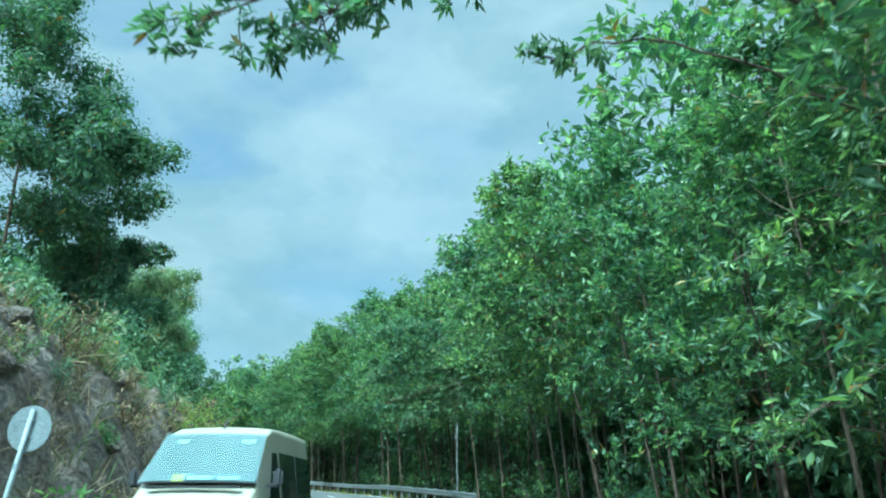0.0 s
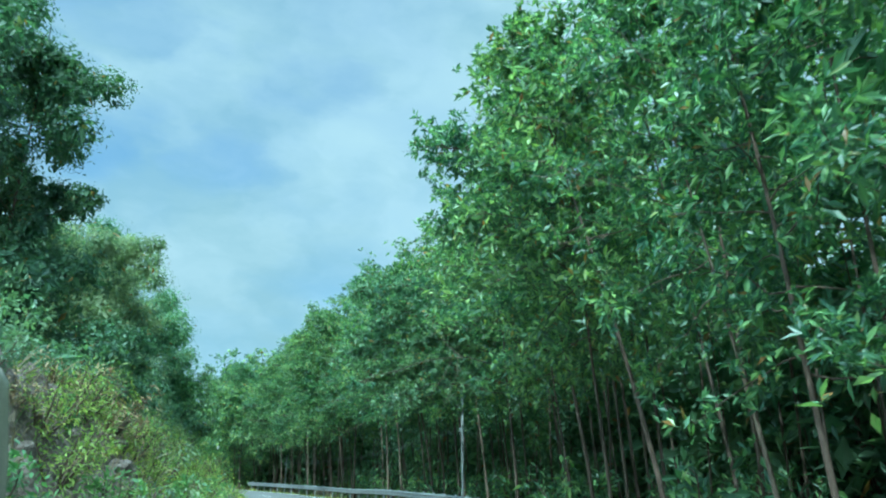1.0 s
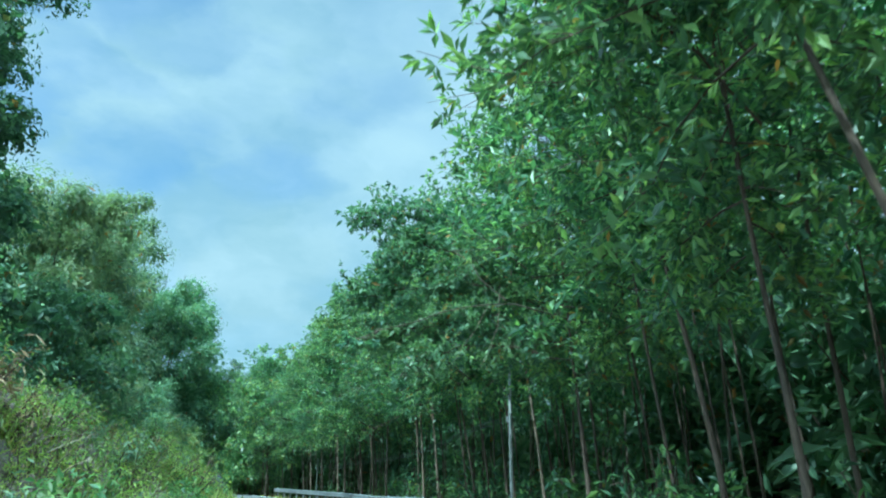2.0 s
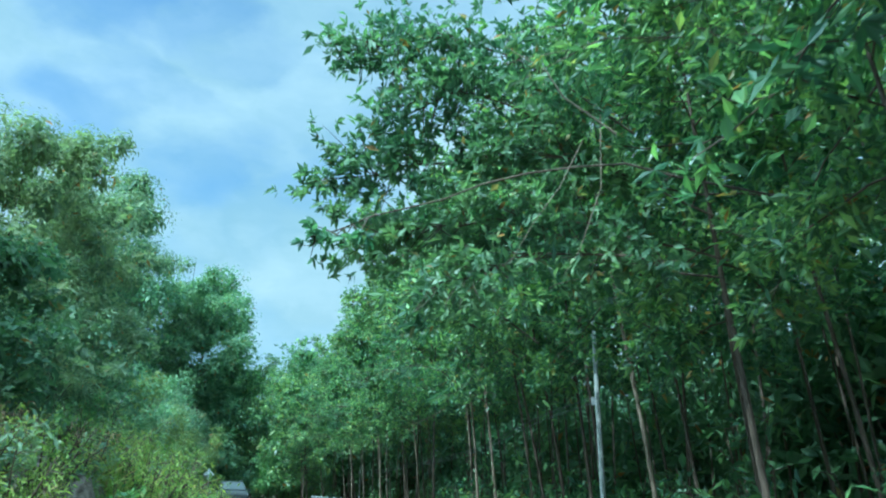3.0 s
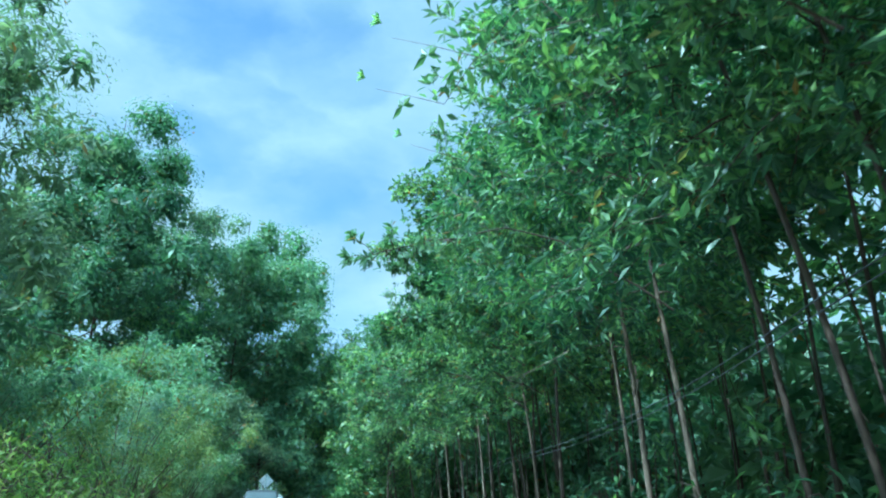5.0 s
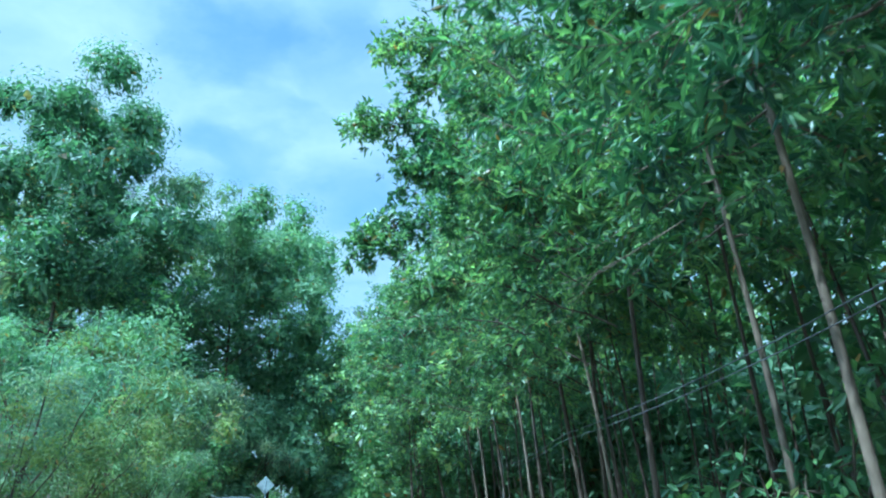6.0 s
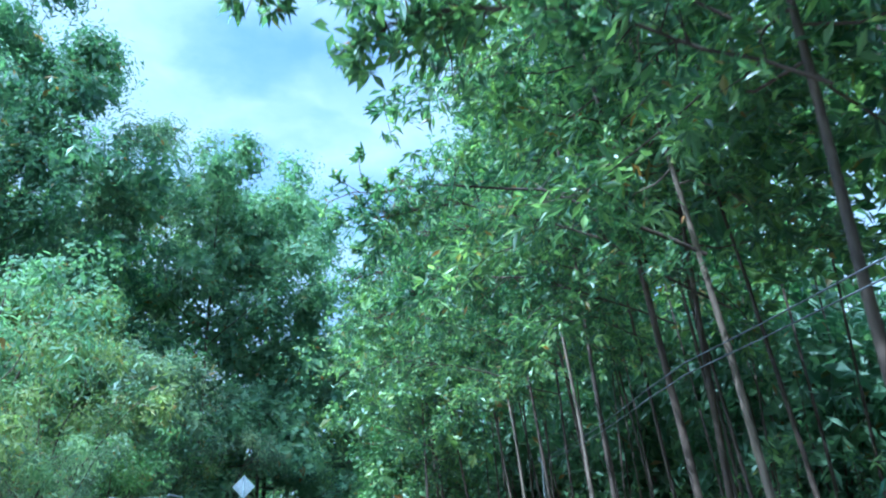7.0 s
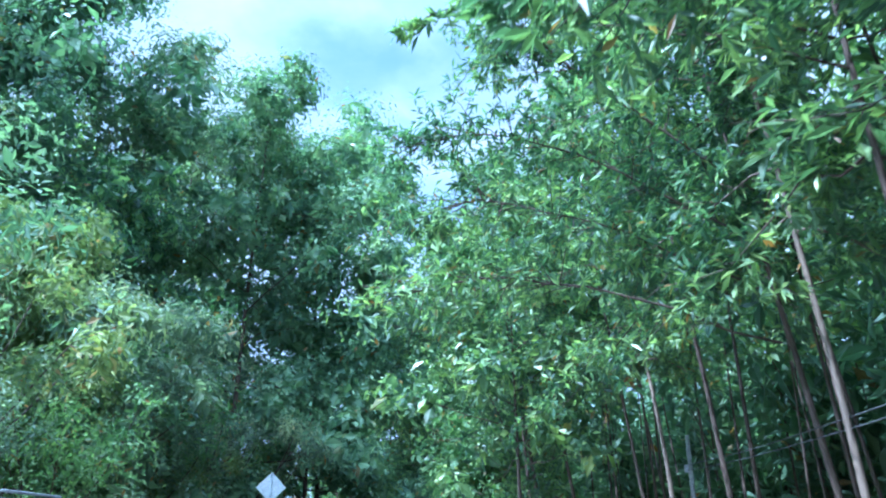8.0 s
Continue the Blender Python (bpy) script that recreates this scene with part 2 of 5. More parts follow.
def height_su(s, u):
    """Height of the ground: road, shallow ditch and plantation on the right, cut bank and wooded hill on the left."""
    s, u = np.asarray(s, float), np.asarray(u, float)
    right = -0.3 * smooth(2.2, 3.6, u) + 0.05 * np.clip(u - 9, 0, 40)
    tall = np.interp(s, [-90, 5, 16, 26, 31, 42, 55, 65, 190], [5.0, 6.0, 5.6, 4.4, 3.9, 2.9, 2.4, 1.5, 1.2])
    left = tall * smooth(7.2, 11.0, -u) + np.interp(s, [40, 70], [0.05, 0.22]) * np.clip(-u - 10, 0, 26)
    rough = 0.14 * np.sin(s * 0.9 + u * 0.5) * np.sin(u * 1.1 - s * 0.3) * smooth(5.5, 8, np.abs(u + 1.9))
    return road_z(s) + np.where(u > 0, right, left) + rough - 0.06 * smooth(0.0, 0.12, np.abs(u + 1.9) - 3.55)


def ground(x, y):
    s, u = to_road(x, y)
    return height_su(s, u)


def ground_at(x, y):
    return float(ground(x, y)[0])


# ---- mesh helpers ----


def mesh_of(name, verts, faces, mat, smooth_faces=False):
    me = bpy.data.meshes.new(name)
    me.from_pydata([tuple(v) for v in verts], [], [tuple(f) for f in faces])
    if smooth_faces:
        me.polygons.foreach_set("use_smooth", [True] * len(me.polygons))
    me.materials.append(mat)
    return me


def mesh_np(name, verts, faces, mat, smooth_faces=False):
    """A mesh from arrays: n x 3 places, m x k corners."""
    me = bpy.data.meshes.new(name)
    m, k = faces.shape
    me.vertices.add(len(verts))
    me.vertices.foreach_set("co", np.ascontiguousarray(verts, dtype=np.float32).ravel())
    me.loops.add(m * k)
    me.loops.foreach_set("vertex_index", np.ascontiguousarray(faces, dtype=np.int32).ravel())
    me.polygons.add(m)
    me.polygons.foreach_set("loop_start", np.arange(0, m * k, k, dtype=np.int32))
    me.polygons.foreach_set("use_smooth", np.full(m, smooth_faces))
    me.update(calc_edges=True)
    me.materials.append(mat)
    return me


def part(name, data, material_, parent, label=""):
    """One mesh (a bmesh or mesh data) under a thing or a part."""
    if isinstance(data, bmesh.types.BMesh):
        me = bpy.data.meshes.new(name)
        data.to_mesh(me)
        data.free()
        me.materials.append(material_)
    else:
        me = data
    ob = new(name, me)
    ob.parent = parent
    return tagged(ob, label) if label else ob


def unit(v):
    return v / np.maximum(np.linalg.norm(v, axis=-1, keepdims=True), 1e-9)


def tubes(lines, sides=6):
    """Tapered tubes; each line is a list of (place, radius)."""
    verts, faces, base = [], [], 0
    ang = np.arange(sides) * 2 * np.pi / sides
    for line in lines:
        pts = np.array([p for p, r in line], float)
        rad = np.array([r for p, r in line], float)
        tan = unit(np.gradient(pts, axis=0))
        ref = np.where(np.abs(tan[:, 2:3]) > 0.9, np.array([[1.0, 0, 0]]), np.array([[0, 0, 1.0]]))
        a = unit(np.cross(tan, ref))
        if abs(tan[:, 2]).max() > 0.9 and abs(tan[:, 2]).min() < 0.9:
            a = unit(np.cross(tan, np.array([[0.83, 0.55, 0.05]])))
        b = np.cross(tan, a)
        ring = pts[:, None] + rad[:, None, None] * (np.cos(ang)[None, :, None] * a[:, None] + np.sin(ang)[None, :, None] * b[:, None])
        verts.append(ring.reshape(-1, 3))
        n = len(pts)
        i = np.arange(n - 1)[:, None] * sides + np.arange(sides)[None]
        j = np.arange(n - 1)[:, None] * sides + (np.arange(sides)[None] + 1) % sides
        faces.append((np.stack([i, j, j + sides, i + sides], -1) + base).reshape(-1, 4))
        base += n * sides
    return np.concatenate(verts), np.concatenate(faces)


def leaves(rng, at, way, length, width, droop=0.25, fine=False, face=None):
    """Leaf blades, folded along the midrib: n places, n directions, n lengths. fine: six corners in place of four; face: where the blades look."""
    n = len(at)
    way = unit(way)
    side = unit(np.cross(way, unit(rng.normal(size=(n, 3)) + np.array([[0, 0, 1.2]]) if face is None else face)))
    up = np.cross(side, way)
    L, W = length[:, None], (length * width)[:, None]
    fall = -np.array([[0, 0, 1.0]]) * L * droop * rng.uniform(0, 1, (n, 1))
    tip = at + way * L + fall
    if not fine:
        v1 = at + way * L * 0.48 + side * W * 0.5 + up * W * 0.16 + fall * 0.25
        v2 = at + way * L * 0.48 - side * W * 0.5 + up * W * 0.16 + fall * 0.25
        verts = np.stack([at, v1, v2, tip], 1).reshape(-1, 3)
        k = np.arange(n)[:, None] * 4
        return verts, np.concatenate([k + np.array([[0, 2, 3]]), k + np.array([[0, 3, 1]])])
    rings = [at]
    for f, w in ((0.28, 0.46), (0.68, 0.42)):
        for sg in (1, -1):
            rings.append(at + way * L * f + sg * side * W * w + up * W * 0.14 + fall * f * f)
    rings.append(tip)
    verts = np.stack(rings, 1).reshape(-1, 3)
    k = np.arange(n)[:, None] * 6
    return verts, np.concatenate([k + np.array([q]) for q in ([0, 2, 1], [1, 2, 4], [1, 4, 3], [3, 4, 5])])


# ---- trees ----


def sprays(rng, tips, ways, n_leaf, leaf_len, leaf_wide, gather, hang=0.1, fine=False, tuft=0.75):
    """Leaves gathered in tufts along twigs."""
    pick = rng.integers(0, len(tips), n_leaf)
    f = rng.uniform(0.1, 1.05, (n_leaf, 1)) ** 0.7
    at = tips[pick, 0] * (1 - f) + tips[pick, 1] * f + rng.normal(0, 1, (n_leaf, 3)) * gather * np.array([[1, 1, 0.8]])
    way = ways[pick] * 0.7 + rng.normal(0, tuft, (n_leaf, 3)) + np.array([[0, 0, -hang]])
    return leaves(rng, at, way, leaf_len * rng.uniform(0.6, 1.2, n_leaf), leaf_wide, fine=fine)


def whorls(rng, tips, ways, n_leaf, leaf_len, leaf_wide, gather, hang=0.1, fine=False, per=9, inside=0):
    """Leaves in whorls: each a rosette of blades that radiate from a shoot's end, several shoots round each twig.
    inside: larger filler leaves added deeper in to close and darken the crown.
    """
    n = max(1, n_leaf // per)
    pick = rng.integers(0, len(tips), n)
    f = rng.uniform(0.25, 1.05, (n, 1))
    at = tips[pick, 0] * (1 - f) + tips[pick, 1] * f + rng.normal(0, 1, (n, 3)) * gather * np.array([[1, 1, 0.75]])
    axis = unit(ways[pick] * 0.7 + rng.normal(0, 0.5, (n, 3)) + np.array([[0, 0, 0.5]]))
    k = np.repeat(np.arange(n), per)
    m = len(k)
    out = unit(np.cross(axis[k], rng.normal(0, 1, (m, 3))))
    wide_open = rng.uniform(0.35, 1.35, (m, 1))
    way = axis[k] * np.cos(wide_open) + out * np.sin(wide_open) + np.array([[0, 0, -hang]])
    stem = at[k] + axis[k] * rng.uniform(-0.10, 0.04, (m, 1))
    length = leaf_len * rng.uniform(0.75, 1.2, n)[k] * rng.uniform(0.7, 1.1, m)
    v, q = leaves(rng, stem, way, length, leaf_wide, droop=0.3, fine=fine, face=axis[k] + rng.normal(0, 0.25, (m, 3)))
    if not inside:
        return v, q
    pick = rng.integers(0, len(tips), inside)
    at = tips[pick, 0] + (tips[pick, 1] - tips[pick, 0]) * rng.uniform(-0.5, 0.6, (inside, 1)) + rng.normal(0, gather, (inside, 3))
    w, r = leaves(rng, at, rng.normal(0, 1, (inside, 3)) + np.array([[0, 0, -0.3]]), leaf_len * rng.uniform(0.95, 1.35, inside), leaf_wide * 1.15, fine=fine)
    return np.concatenate([v, w]), np.concatenate([q, r + len(v)])


def billows(rng, tips, n_leaf, leaf_len, leaf_wide, size, hang=0.1, fill=1.6):
    """Leaves on the outsides of many rounded clumps, one at each twig's end, with larger leaves filling the inside."""
    n_in = n_leaf // 5
    n_all = n_leaf + n_in
    pick = rng.integers(0, len(tips), n_all)
    big = size * rng.uniform(0.6, 1.25, len(tips))
    out = unit(rng.normal(0, 1, (n_all, 3)) + np.array([[0, 0, 0.25]]))
    lump = 1 + 0.22 * np.sin(out[:, :1] * 7 + pick[:, None]) * np.sin(out[:, 1:2] * 6 + pick[:, None] * 2.1)
    far = rng.uniform(0.5, 1.06, (n_all, 1)) ** 0.6
    far[n_leaf:] *= rng.uniform(0.1, 0.68, (n_in, 1))
    at = tips[pick, 1] + out * (big[pick])[:, None] * lump * far * np.array([[1, 1, 0.82]])
    way = unit(np.cross(out, unit(rng.normal(0, 1, (n_all, 3))))) + out * 0.35 + np.array([[0, 0, -hang]])
    length = leaf_len * rng.uniform(0.6, 1.25, n_all)
    length[n_leaf:] *= fill
    wide = np.full(n_all, leaf_wide)
    wide[n_leaf:] *= 1.25
    return leaves(rng, at, way, length, wide, face=out + rng.normal(0, 0.28, (n_all, 3)))


def tree_data(seed, tall, base, radius, n_leaf, leaf_len, leaf_wide=0.40, lean=0.0, limbs=34, leafmat=None, barkmat=None,
              shape="plume", trunk_r=None, bend=0.35, gather=0.22, upright=0.3, twigs=5, toward=0.0, twig_len=0.34, hang=0.1, low=0.62, sides=5, billow=0.0, fill=1.6, droop=0.0, per=7):
    """Mesh data of a tree's trunk, branchwork and crown. lean bends the trunk towards -x; toward makes the limbs on that side longer."""
    rng = np.random.default_rng(seed)
    trunk_r = trunk_r or 0.0058 * tall
    m = 14
    hs = np.linspace(0, 1, m)
    wob = np.cumsum(np.cumsum(rng.normal(0, bend * 0.012, (m, 2)), 0), 0) * tall * 0.12
    wob -= wob[0]
    spine = np.stack([wob[:, 0] - lean * tall * hs ** 1.3, wob[:, 1], hs * tall], 1)
    spine[0, 2] = -0.4
    rads = trunk_r * (1 - 0.84 * hs ** 0.9) * np.where(hs < 0.05, 1.3, 1.0)
    stem = list(zip(spine, rads))
    tv, tf = tubes([stem], 8)
    lines, thin, tips, ways = [], [], [], []
    for k in range(limbs):
        h = base / tall + (1 - base / tall) * ((k + rng.uniform(0, 1)) / limbs) ** 0.95
        h = min(h, 0.84 if shape == "dome" else 0.985)
        q = (h * tall - base) / (tall - base)
        if shape == "plume":
            reach = radius * (low + (1 - low) * q / 0.4) if q < 0.4 else radius * (1 - ((q - 0.4) / 0.6) ** 1.8 * 0.82)
        else:
            reach = radius * math.sqrt(1 - (q * 0.94) ** 3.4)
        az = k * 2.399 + rng.normal(0, 0.35)
        reach *= rng.uniform(0.5, 1.12) * (1 + toward * max(-0.45, -math.cos(az)))
        sx, sy, sz = spine.T
        zz = np.clip(h * tall, sz[0], sz[-1])
        start = np.array([np.interp(zz, sz, sx), np.interp(zz, sz, sy), zz])
        rise = rng.normal(upright, 0.22 if shape == "plume" else 0.22 - 0.15 * q) + q * (0.5 if shape == "plume" else 0.12) - droop * max(0.0, 1 - q / 0.45)
        out = np.array([math.cos(az), math.sin(az), 0])
        n = 6
        f = np.linspace(0, 1, n)[:, None]
        line = start + out * reach * f + np.array([[0, 0, 1.0]]) * reach * (rise * f + rng.uniform(-0.4, 0.05) * f ** 2)
        line = line + np.cumsum(rng.normal(0, 0.035 * reach, (n, 3)), 0) * (f > 0)
        r0 = max(0.014, 0.34 * trunk_r * (1 - 0.75 * q))
        lines.append(list(zip(line, np.linspace(r0, 0.006, n))))
        for tw in range(twigs):
            g = rng.uniform(0.25, 1.0) if tw else 1.0
            p = np.array([np.interp(g, f[:, 0], line[:, c]) for c in range(3)])
            d = unit(out * rng.uniform(0.2, 1) + rng.normal(0, 0.65, 3) + np.array([0, 0, 0.15]))
            e = p + d * rng.uniform(0.5, 1.2) * max(0.5, reach * twig_len)
            thin.append([(p, 0.010), ((p + e) / 2 + rng.normal(0, 0.03, 3), 0.007), (e, 0.004)])
            tips.append((p, e))
            ways.append(d)
    bv, bf = tubes(lines, sides)
    wv, wf = tubes(thin, 3)
    bv, bf = np.concatenate([bv, wv]), np.concatenate([bf, wf + len(bv)])
    if billow:
        lv, lf = billows(rng, np.array(tips), n_leaf, leaf_len, leaf_wide, billow, hang, fill)
    else:
        lv, lf = whorls(rng, np.array(tips), np.array(ways), n_leaf, leaf_len, leaf_wide, gather, hang, per=per, inside=n_leaf // 7)
    wood_v, wood_f = np.concatenate([tv, bv]), np.concatenate([tf, bf + len(tv)])
    return mesh_np("tree_trunk", wood_v, wood_f, barkmat or BARK, True), mesh_np("tree_crown", lv, lf, leafmat or LEAF)


def tree_thing(data, label, group, name="tree", category="tree"):
    root = new(name)
    tagged(root, label, category, group)
    for nm, me in zip(("trunk", "crown"), data):
        part(nm, me, None, root)
    return root


def plant(root, x, y, turn=0.0, size=1.0, tilt=0.0, tilt_az=0.0, sink=0.0, squeeze=1.0):
    """A copy of a tree or bush at a place of the plan; tilt leans it towards tilt_az."""
    axis = Vector((-math.sin(tilt_az), math.cos(tilt_az), 0))
    m = Matrix.Translation((x, y, ground_at(x, y) - sink)) @ Matrix.Rotation(tilt, 4, axis) @ Matrix.Rotation(turn, 4, "Z")
    ob = copy_thing(root, m)
    ob.scale = (size * squeeze, size * squeeze, size)
    return ob


def drop_thing(root):
    for o in list(root.children_recursive):
        bpy.data.objects.remove(o)
    bpy.data.objects.remove(root)


def bush_data(seed, tall, radius, n_leaf, leaf_len, leafmat, leaf_wide=0.36, stems=9, gather=0.16, hang=0.1, billow=0.0, twigs=16):
    """A many-stemmed bush, leafy down to the ground."""
    rng = np.random.default_rng(seed)
    lines, thin, tips, ways = [], [], [], []
    for k in range(stems):
        az = k * 2.399 + rng.normal(0, 0.3)
        out = np.array([math.cos(az), math.sin(az), 0]) * radius * rng.uniform(0.25, 1.0)
        top = tall * rng.uniform(0.55, 1.0) * (1.0 - 0.35 * np.linalg.norm(out) / radius)
        f = np.linspace(0, 1, 6)[:, None]
        line = np.array([[0, 0, -0.2]]) + out * f ** 0.8 + np.array([[0, 0, 1.0]]) * (top + 0.2) * f + np.cumsum(rng.normal(0, 0.02 * tall, (6, 3)), 0) * f
        lines.append(list(zip(line, np.linspace(0.035, 0.008, 6))))
        for tw in range(twigs):
            g = rng.uniform(0.12, 1.0) if tw else 1.0
            p = np.array([np.interp(g, f[:, 0], line[:, c]) for c in range(3)])
            d = unit(rng.normal(0, 0.8, 3) + out / radius * 0.8 + np.array([0, 0, 0.25]))
            e = p + d * rng.uniform(0.15, 0.36) * max(radius, 0.8)
            thin.append([(p, 0.009), (e, 0.004)])
            tips.append((p, e))
            ways.append(d)
    bv, bf = tubes(lines, 5)
    wv, wf = tubes(thin, 3)
    bv, bf = np.concatenate([bv, wv]), np.concatenate([bf, wf + len(bv)])
    if billow:
        lv, lf = billows(rng, np.array(tips), n_leaf, leaf_len, leaf_wide, billow, hang)
    else:
        lv, lf = sprays(rng, np.array(tips), np.array(ways), n_leaf, leaf_len, leaf_wide, gather, hang)
    return mesh_np("bush_stem", bv, bf, BARK, True), mesh_np("bush_crown", lv, lf, leafmat)


def bush_thing(data, label, group):
    root = new("bush")
    tagged(root, label, "bush", group)
    part("stem", data[0], None, root)
    part("foliage", data[1], None, root)
    return root


def hang_on(tree, ob):
    """Makes ob, built in world places, a part of the tree."""
    ob.parent = tree
    ob.matrix_parent_inverse = Matrix.LocRotScale(tree.location, tree.rotation_euler, tree.scale).inverted()
    return ob


def add_bough(tree, seed, points, n_leaf, leaf_len=0.24, spread=0.9, radius=0.035, leafmat=None, twigs=26, bare=3.5, leaf_wide=0.40, hang=0.12):
    """A long bough of a tree, through places of the world, with side twigs and large single leaves."""
    rng = np.random.default_rng(seed)
    pts = np.array(points, float)
    k = np.linspace(0, len(pts) - 1, 12)
    line = np.stack([np.interp(k, np.arange(len(pts)), pts[:, c]) for c in range(3)], 1)
    line[1:-1] = (line[:-2] + 2 * line[1:-1] + line[2:]) / 4 + rng.normal(0, 0.03, (10, 3))
    thin, tips, ways = [], [], []
    for tw in range(twigs):
        g = rng.uniform(bare, 11)
        p = np.array([np.interp(g, np.arange(12), line[:, c]) for c in range(3)])
        ahead = unit(line[min(11, int(g) + 1)] - line[int(g)])
        d = unit(ahead * 0.8 + rng.normal(0, 0.6, 3))
        e = p + d * spread * rng.uniform(0.4, 1.0)
        thin.append([(p, 0.010), ((p + e) / 2 + rng.normal(0, 0.03, 3), 0.007), (e, 0.003)])
        tips.append((p * 0.4 + e * 0.6, e))
        ways.append(d)
    bv, bf = tubes([list(zip(line, np.linspace(radius, 0.008, 12)))], 6)
    wv, wf = tubes(thin, 4)
    lv, lf = whorls(rng, np.array(tips), np.array(ways), n_leaf, leaf_len, leaf_wide, 0.06 if n_leaf < 1000 else 0.14, hang, fine=n_leaf < 1000, inside=n_leaf // 5 if n_leaf > 1000 else 0)
    for nm, me in (("bough", mesh_np("bough", np.concatenate([bv, wv]), np.concatenate([bf, wf + len(bv)]), BARK, True)),
                   ("bough_foliage", mesh_np("bough_foliage", lv, lf, leafmat or LEAF))):
        hang_on(tree, new(nm, me))


rng = random.Random(5)
# ---- ground, bank and road ----
S = np.concatenate([np.arange(-90, -10, 5.0), np.arange(-10, 110, 1.2), np.arange(110, 188, 4.0)])
U = np.concatenate([[-60, -45, -36, -28, -22, -18, -15], np.arange(-13, -5.6, 0.4), [-5.55, -5.43, -3, -1, 0, 1, 1.62, 1.75, 2.2, 2.6, 3, 3.6, 4.2, 5, 6, 7.5, 9, 12, 16, 22, 30, 45]])


def sheet(name, s_vals, u_vals, z_of, mat):
    gs, gu = np.meshgrid(s_vals, u_vals, indexing="ij")
    gx, gy = along(gs.ravel(), gu.ravel())
    i = (np.arange(len(s_vals) - 1)[:, None] * len(u_vals) + np.arange(len(u_vals) - 1)[None])
    quads = np.stack([i, i + 1, i + len(u_vals) + 1, i + len(u_vals)], -1).reshape(-1, 4)
    return mesh_np(name, np.stack([gx, gy, z_of(gs.ravel(), gu.ravel())], 1), quads, mat, True)


near_ground = new("ground", sheet("ground", S, U, lambda s, u: height_su(s, u) - 0.35 * smooth(7.4, 8.2, -u) * smooth(12.6, 11.6, -u) * smooth(1, 4, s) * smooth(60, 55, s), SOIL))
tagged(near_ground, "brown soil verge and plantation floor with leaf litter", "ground", kind="structure")
far = mesh_of("far_ground", [(-3000, -3000, -2.5), (3000, -3000, -2.5), (3000, 3000, -2.5), (-3000, 3000, -2.5)], [(0, 1, 2, 3)], SCRUB)
tagged(new("ground_far", far), "dark wooded plain reaching to the horizon", "ground", kind="structure")


def bank_z(s, u):
    z = height_su(s, u)
    rugged = np.array([noise.fractal(Vector((a * 0.55, b * 0.9, 3.1)), 0.9, 2.1, 5) for a, b in zip(s, u)])
    ribs = np.array([noise.noise(Vector((a * 1.3, b * 0.25, 7.7))) for a, b in zip(s, u)])
    ledge = np.array([noise.cell(Vector((a * 0.9 + b * 0.4, b * 1.6, z * 1.4))) for a, b, z in zip(s, u, z)])
    return z + (0.46 * rugged + 0.42 * ribs + 0.22 * ledge) * smooth(7.2, 8.4, -u) * smooth(12.6, 11.0, -u) + 0.02


bank = new("bank", sheet("bank", np.arange(0, 62, 0.22), np.arange(-12.6, -7.0, 0.16), bank_z, BANK))
tagged(bank, "steep grey-brown earth cut bank with dry weeds beside the road", "bank", kind="structure")

road = new("road", sheet("road", np.arange(-88, 185, 2.0), np.array([ROAD_L, -3.5, -1.9, 0.2, ROAD_R]), lambda s, u: road_z(s) + 0.01, ASPHALT))
tagged(road, "grey worn asphalt of a two-lane country road", "road", kind="structure")
for u0 in (ROAD_L + 0.3, ROAD_R - 0.3):
    line = new("road_line", sheet("road_line", np.arange(-60, 150, 2.0), np.array([u0 - 0.06, u0 + 0.06]), lambda s, u: road_z(s) + 0.016, PAINT))
    tagged(line, "worn white painted edge line on the asphalt", "road marking", kind="structure")
dash_group = "broken centre line"
for k in range(12):
    s0 = -10 + k * 8.0
    dash = new("lane_dash", sheet("lane_dash", np.arange(s0, s0 + 3.1, 1.0), np.array([-1.96, -1.84]), lambda s, u: road_z(s) + 0.016, PAINT))
    tagged(dash, "worn white painted dash in the middle of the road", "road marking", dash_group)

# ---- trees on the right: plantation ----
TALL_S, TALL_H = [-10, 0, 14, 20, 28, 45, 60, 72, 84, 92, 120], [13.0, 12.0, 10.8, 11.2, 12.8, 12.8, 15.2, 16.2, 15.0, 13.4, 13.6]
road_label = "tall slender plantation tree leaning over the road, glossy green leaves"
pale_label = "slender pale-barked plantation tree leaning over the road, glossy leaves"
variants = [tree_thing(tree_data(11 + k, 15.0, 4.2 + 0.3 * (k % 2), 3.2, 9800, 0.30, leaf_wide=0.31, lean=0.07 + 0.02 * k, toward=0.2, barkmat=BARK_PALE if k == 2 else BARK, low=0.7, droop=0.5),
                       pale_label if k == 2 else road_label, "roadside plantation trees") for k in range(4)]
high = [tree_thing(tree_data(35 + k, 15.0, 6.2 + 0.5 * k, 3.5, 10500, 0.275, leaf_wide=0.34, twigs=7, lean=0.08 + 0.03 * k, toward=0.35, low=0.8, droop=0.7, trunk_r=0.072, bend=0.7, barkmat=BARK_PALE if k == 1 else BARK), "tall plantation tree with a bare reddish trunk and high crown", "roadside plantation trees") for k in range(3)]
fine_leaved = [tree_thing(tree_data(31 + k, 15.0, 5.6 + 0.5 * k, 3.3, 12000, 0.27, leaf_wide=0.27, hang=0.5, twigs=7, lean=0.06 + 0.03 * k, toward=0.12, low=0.7, droop=0.55, trunk_r=0.072, bend=0.7, barkmat=BARK_PALE if k == 1 else BARK), road_label, "roadside plantation trees") for k in range(3)]
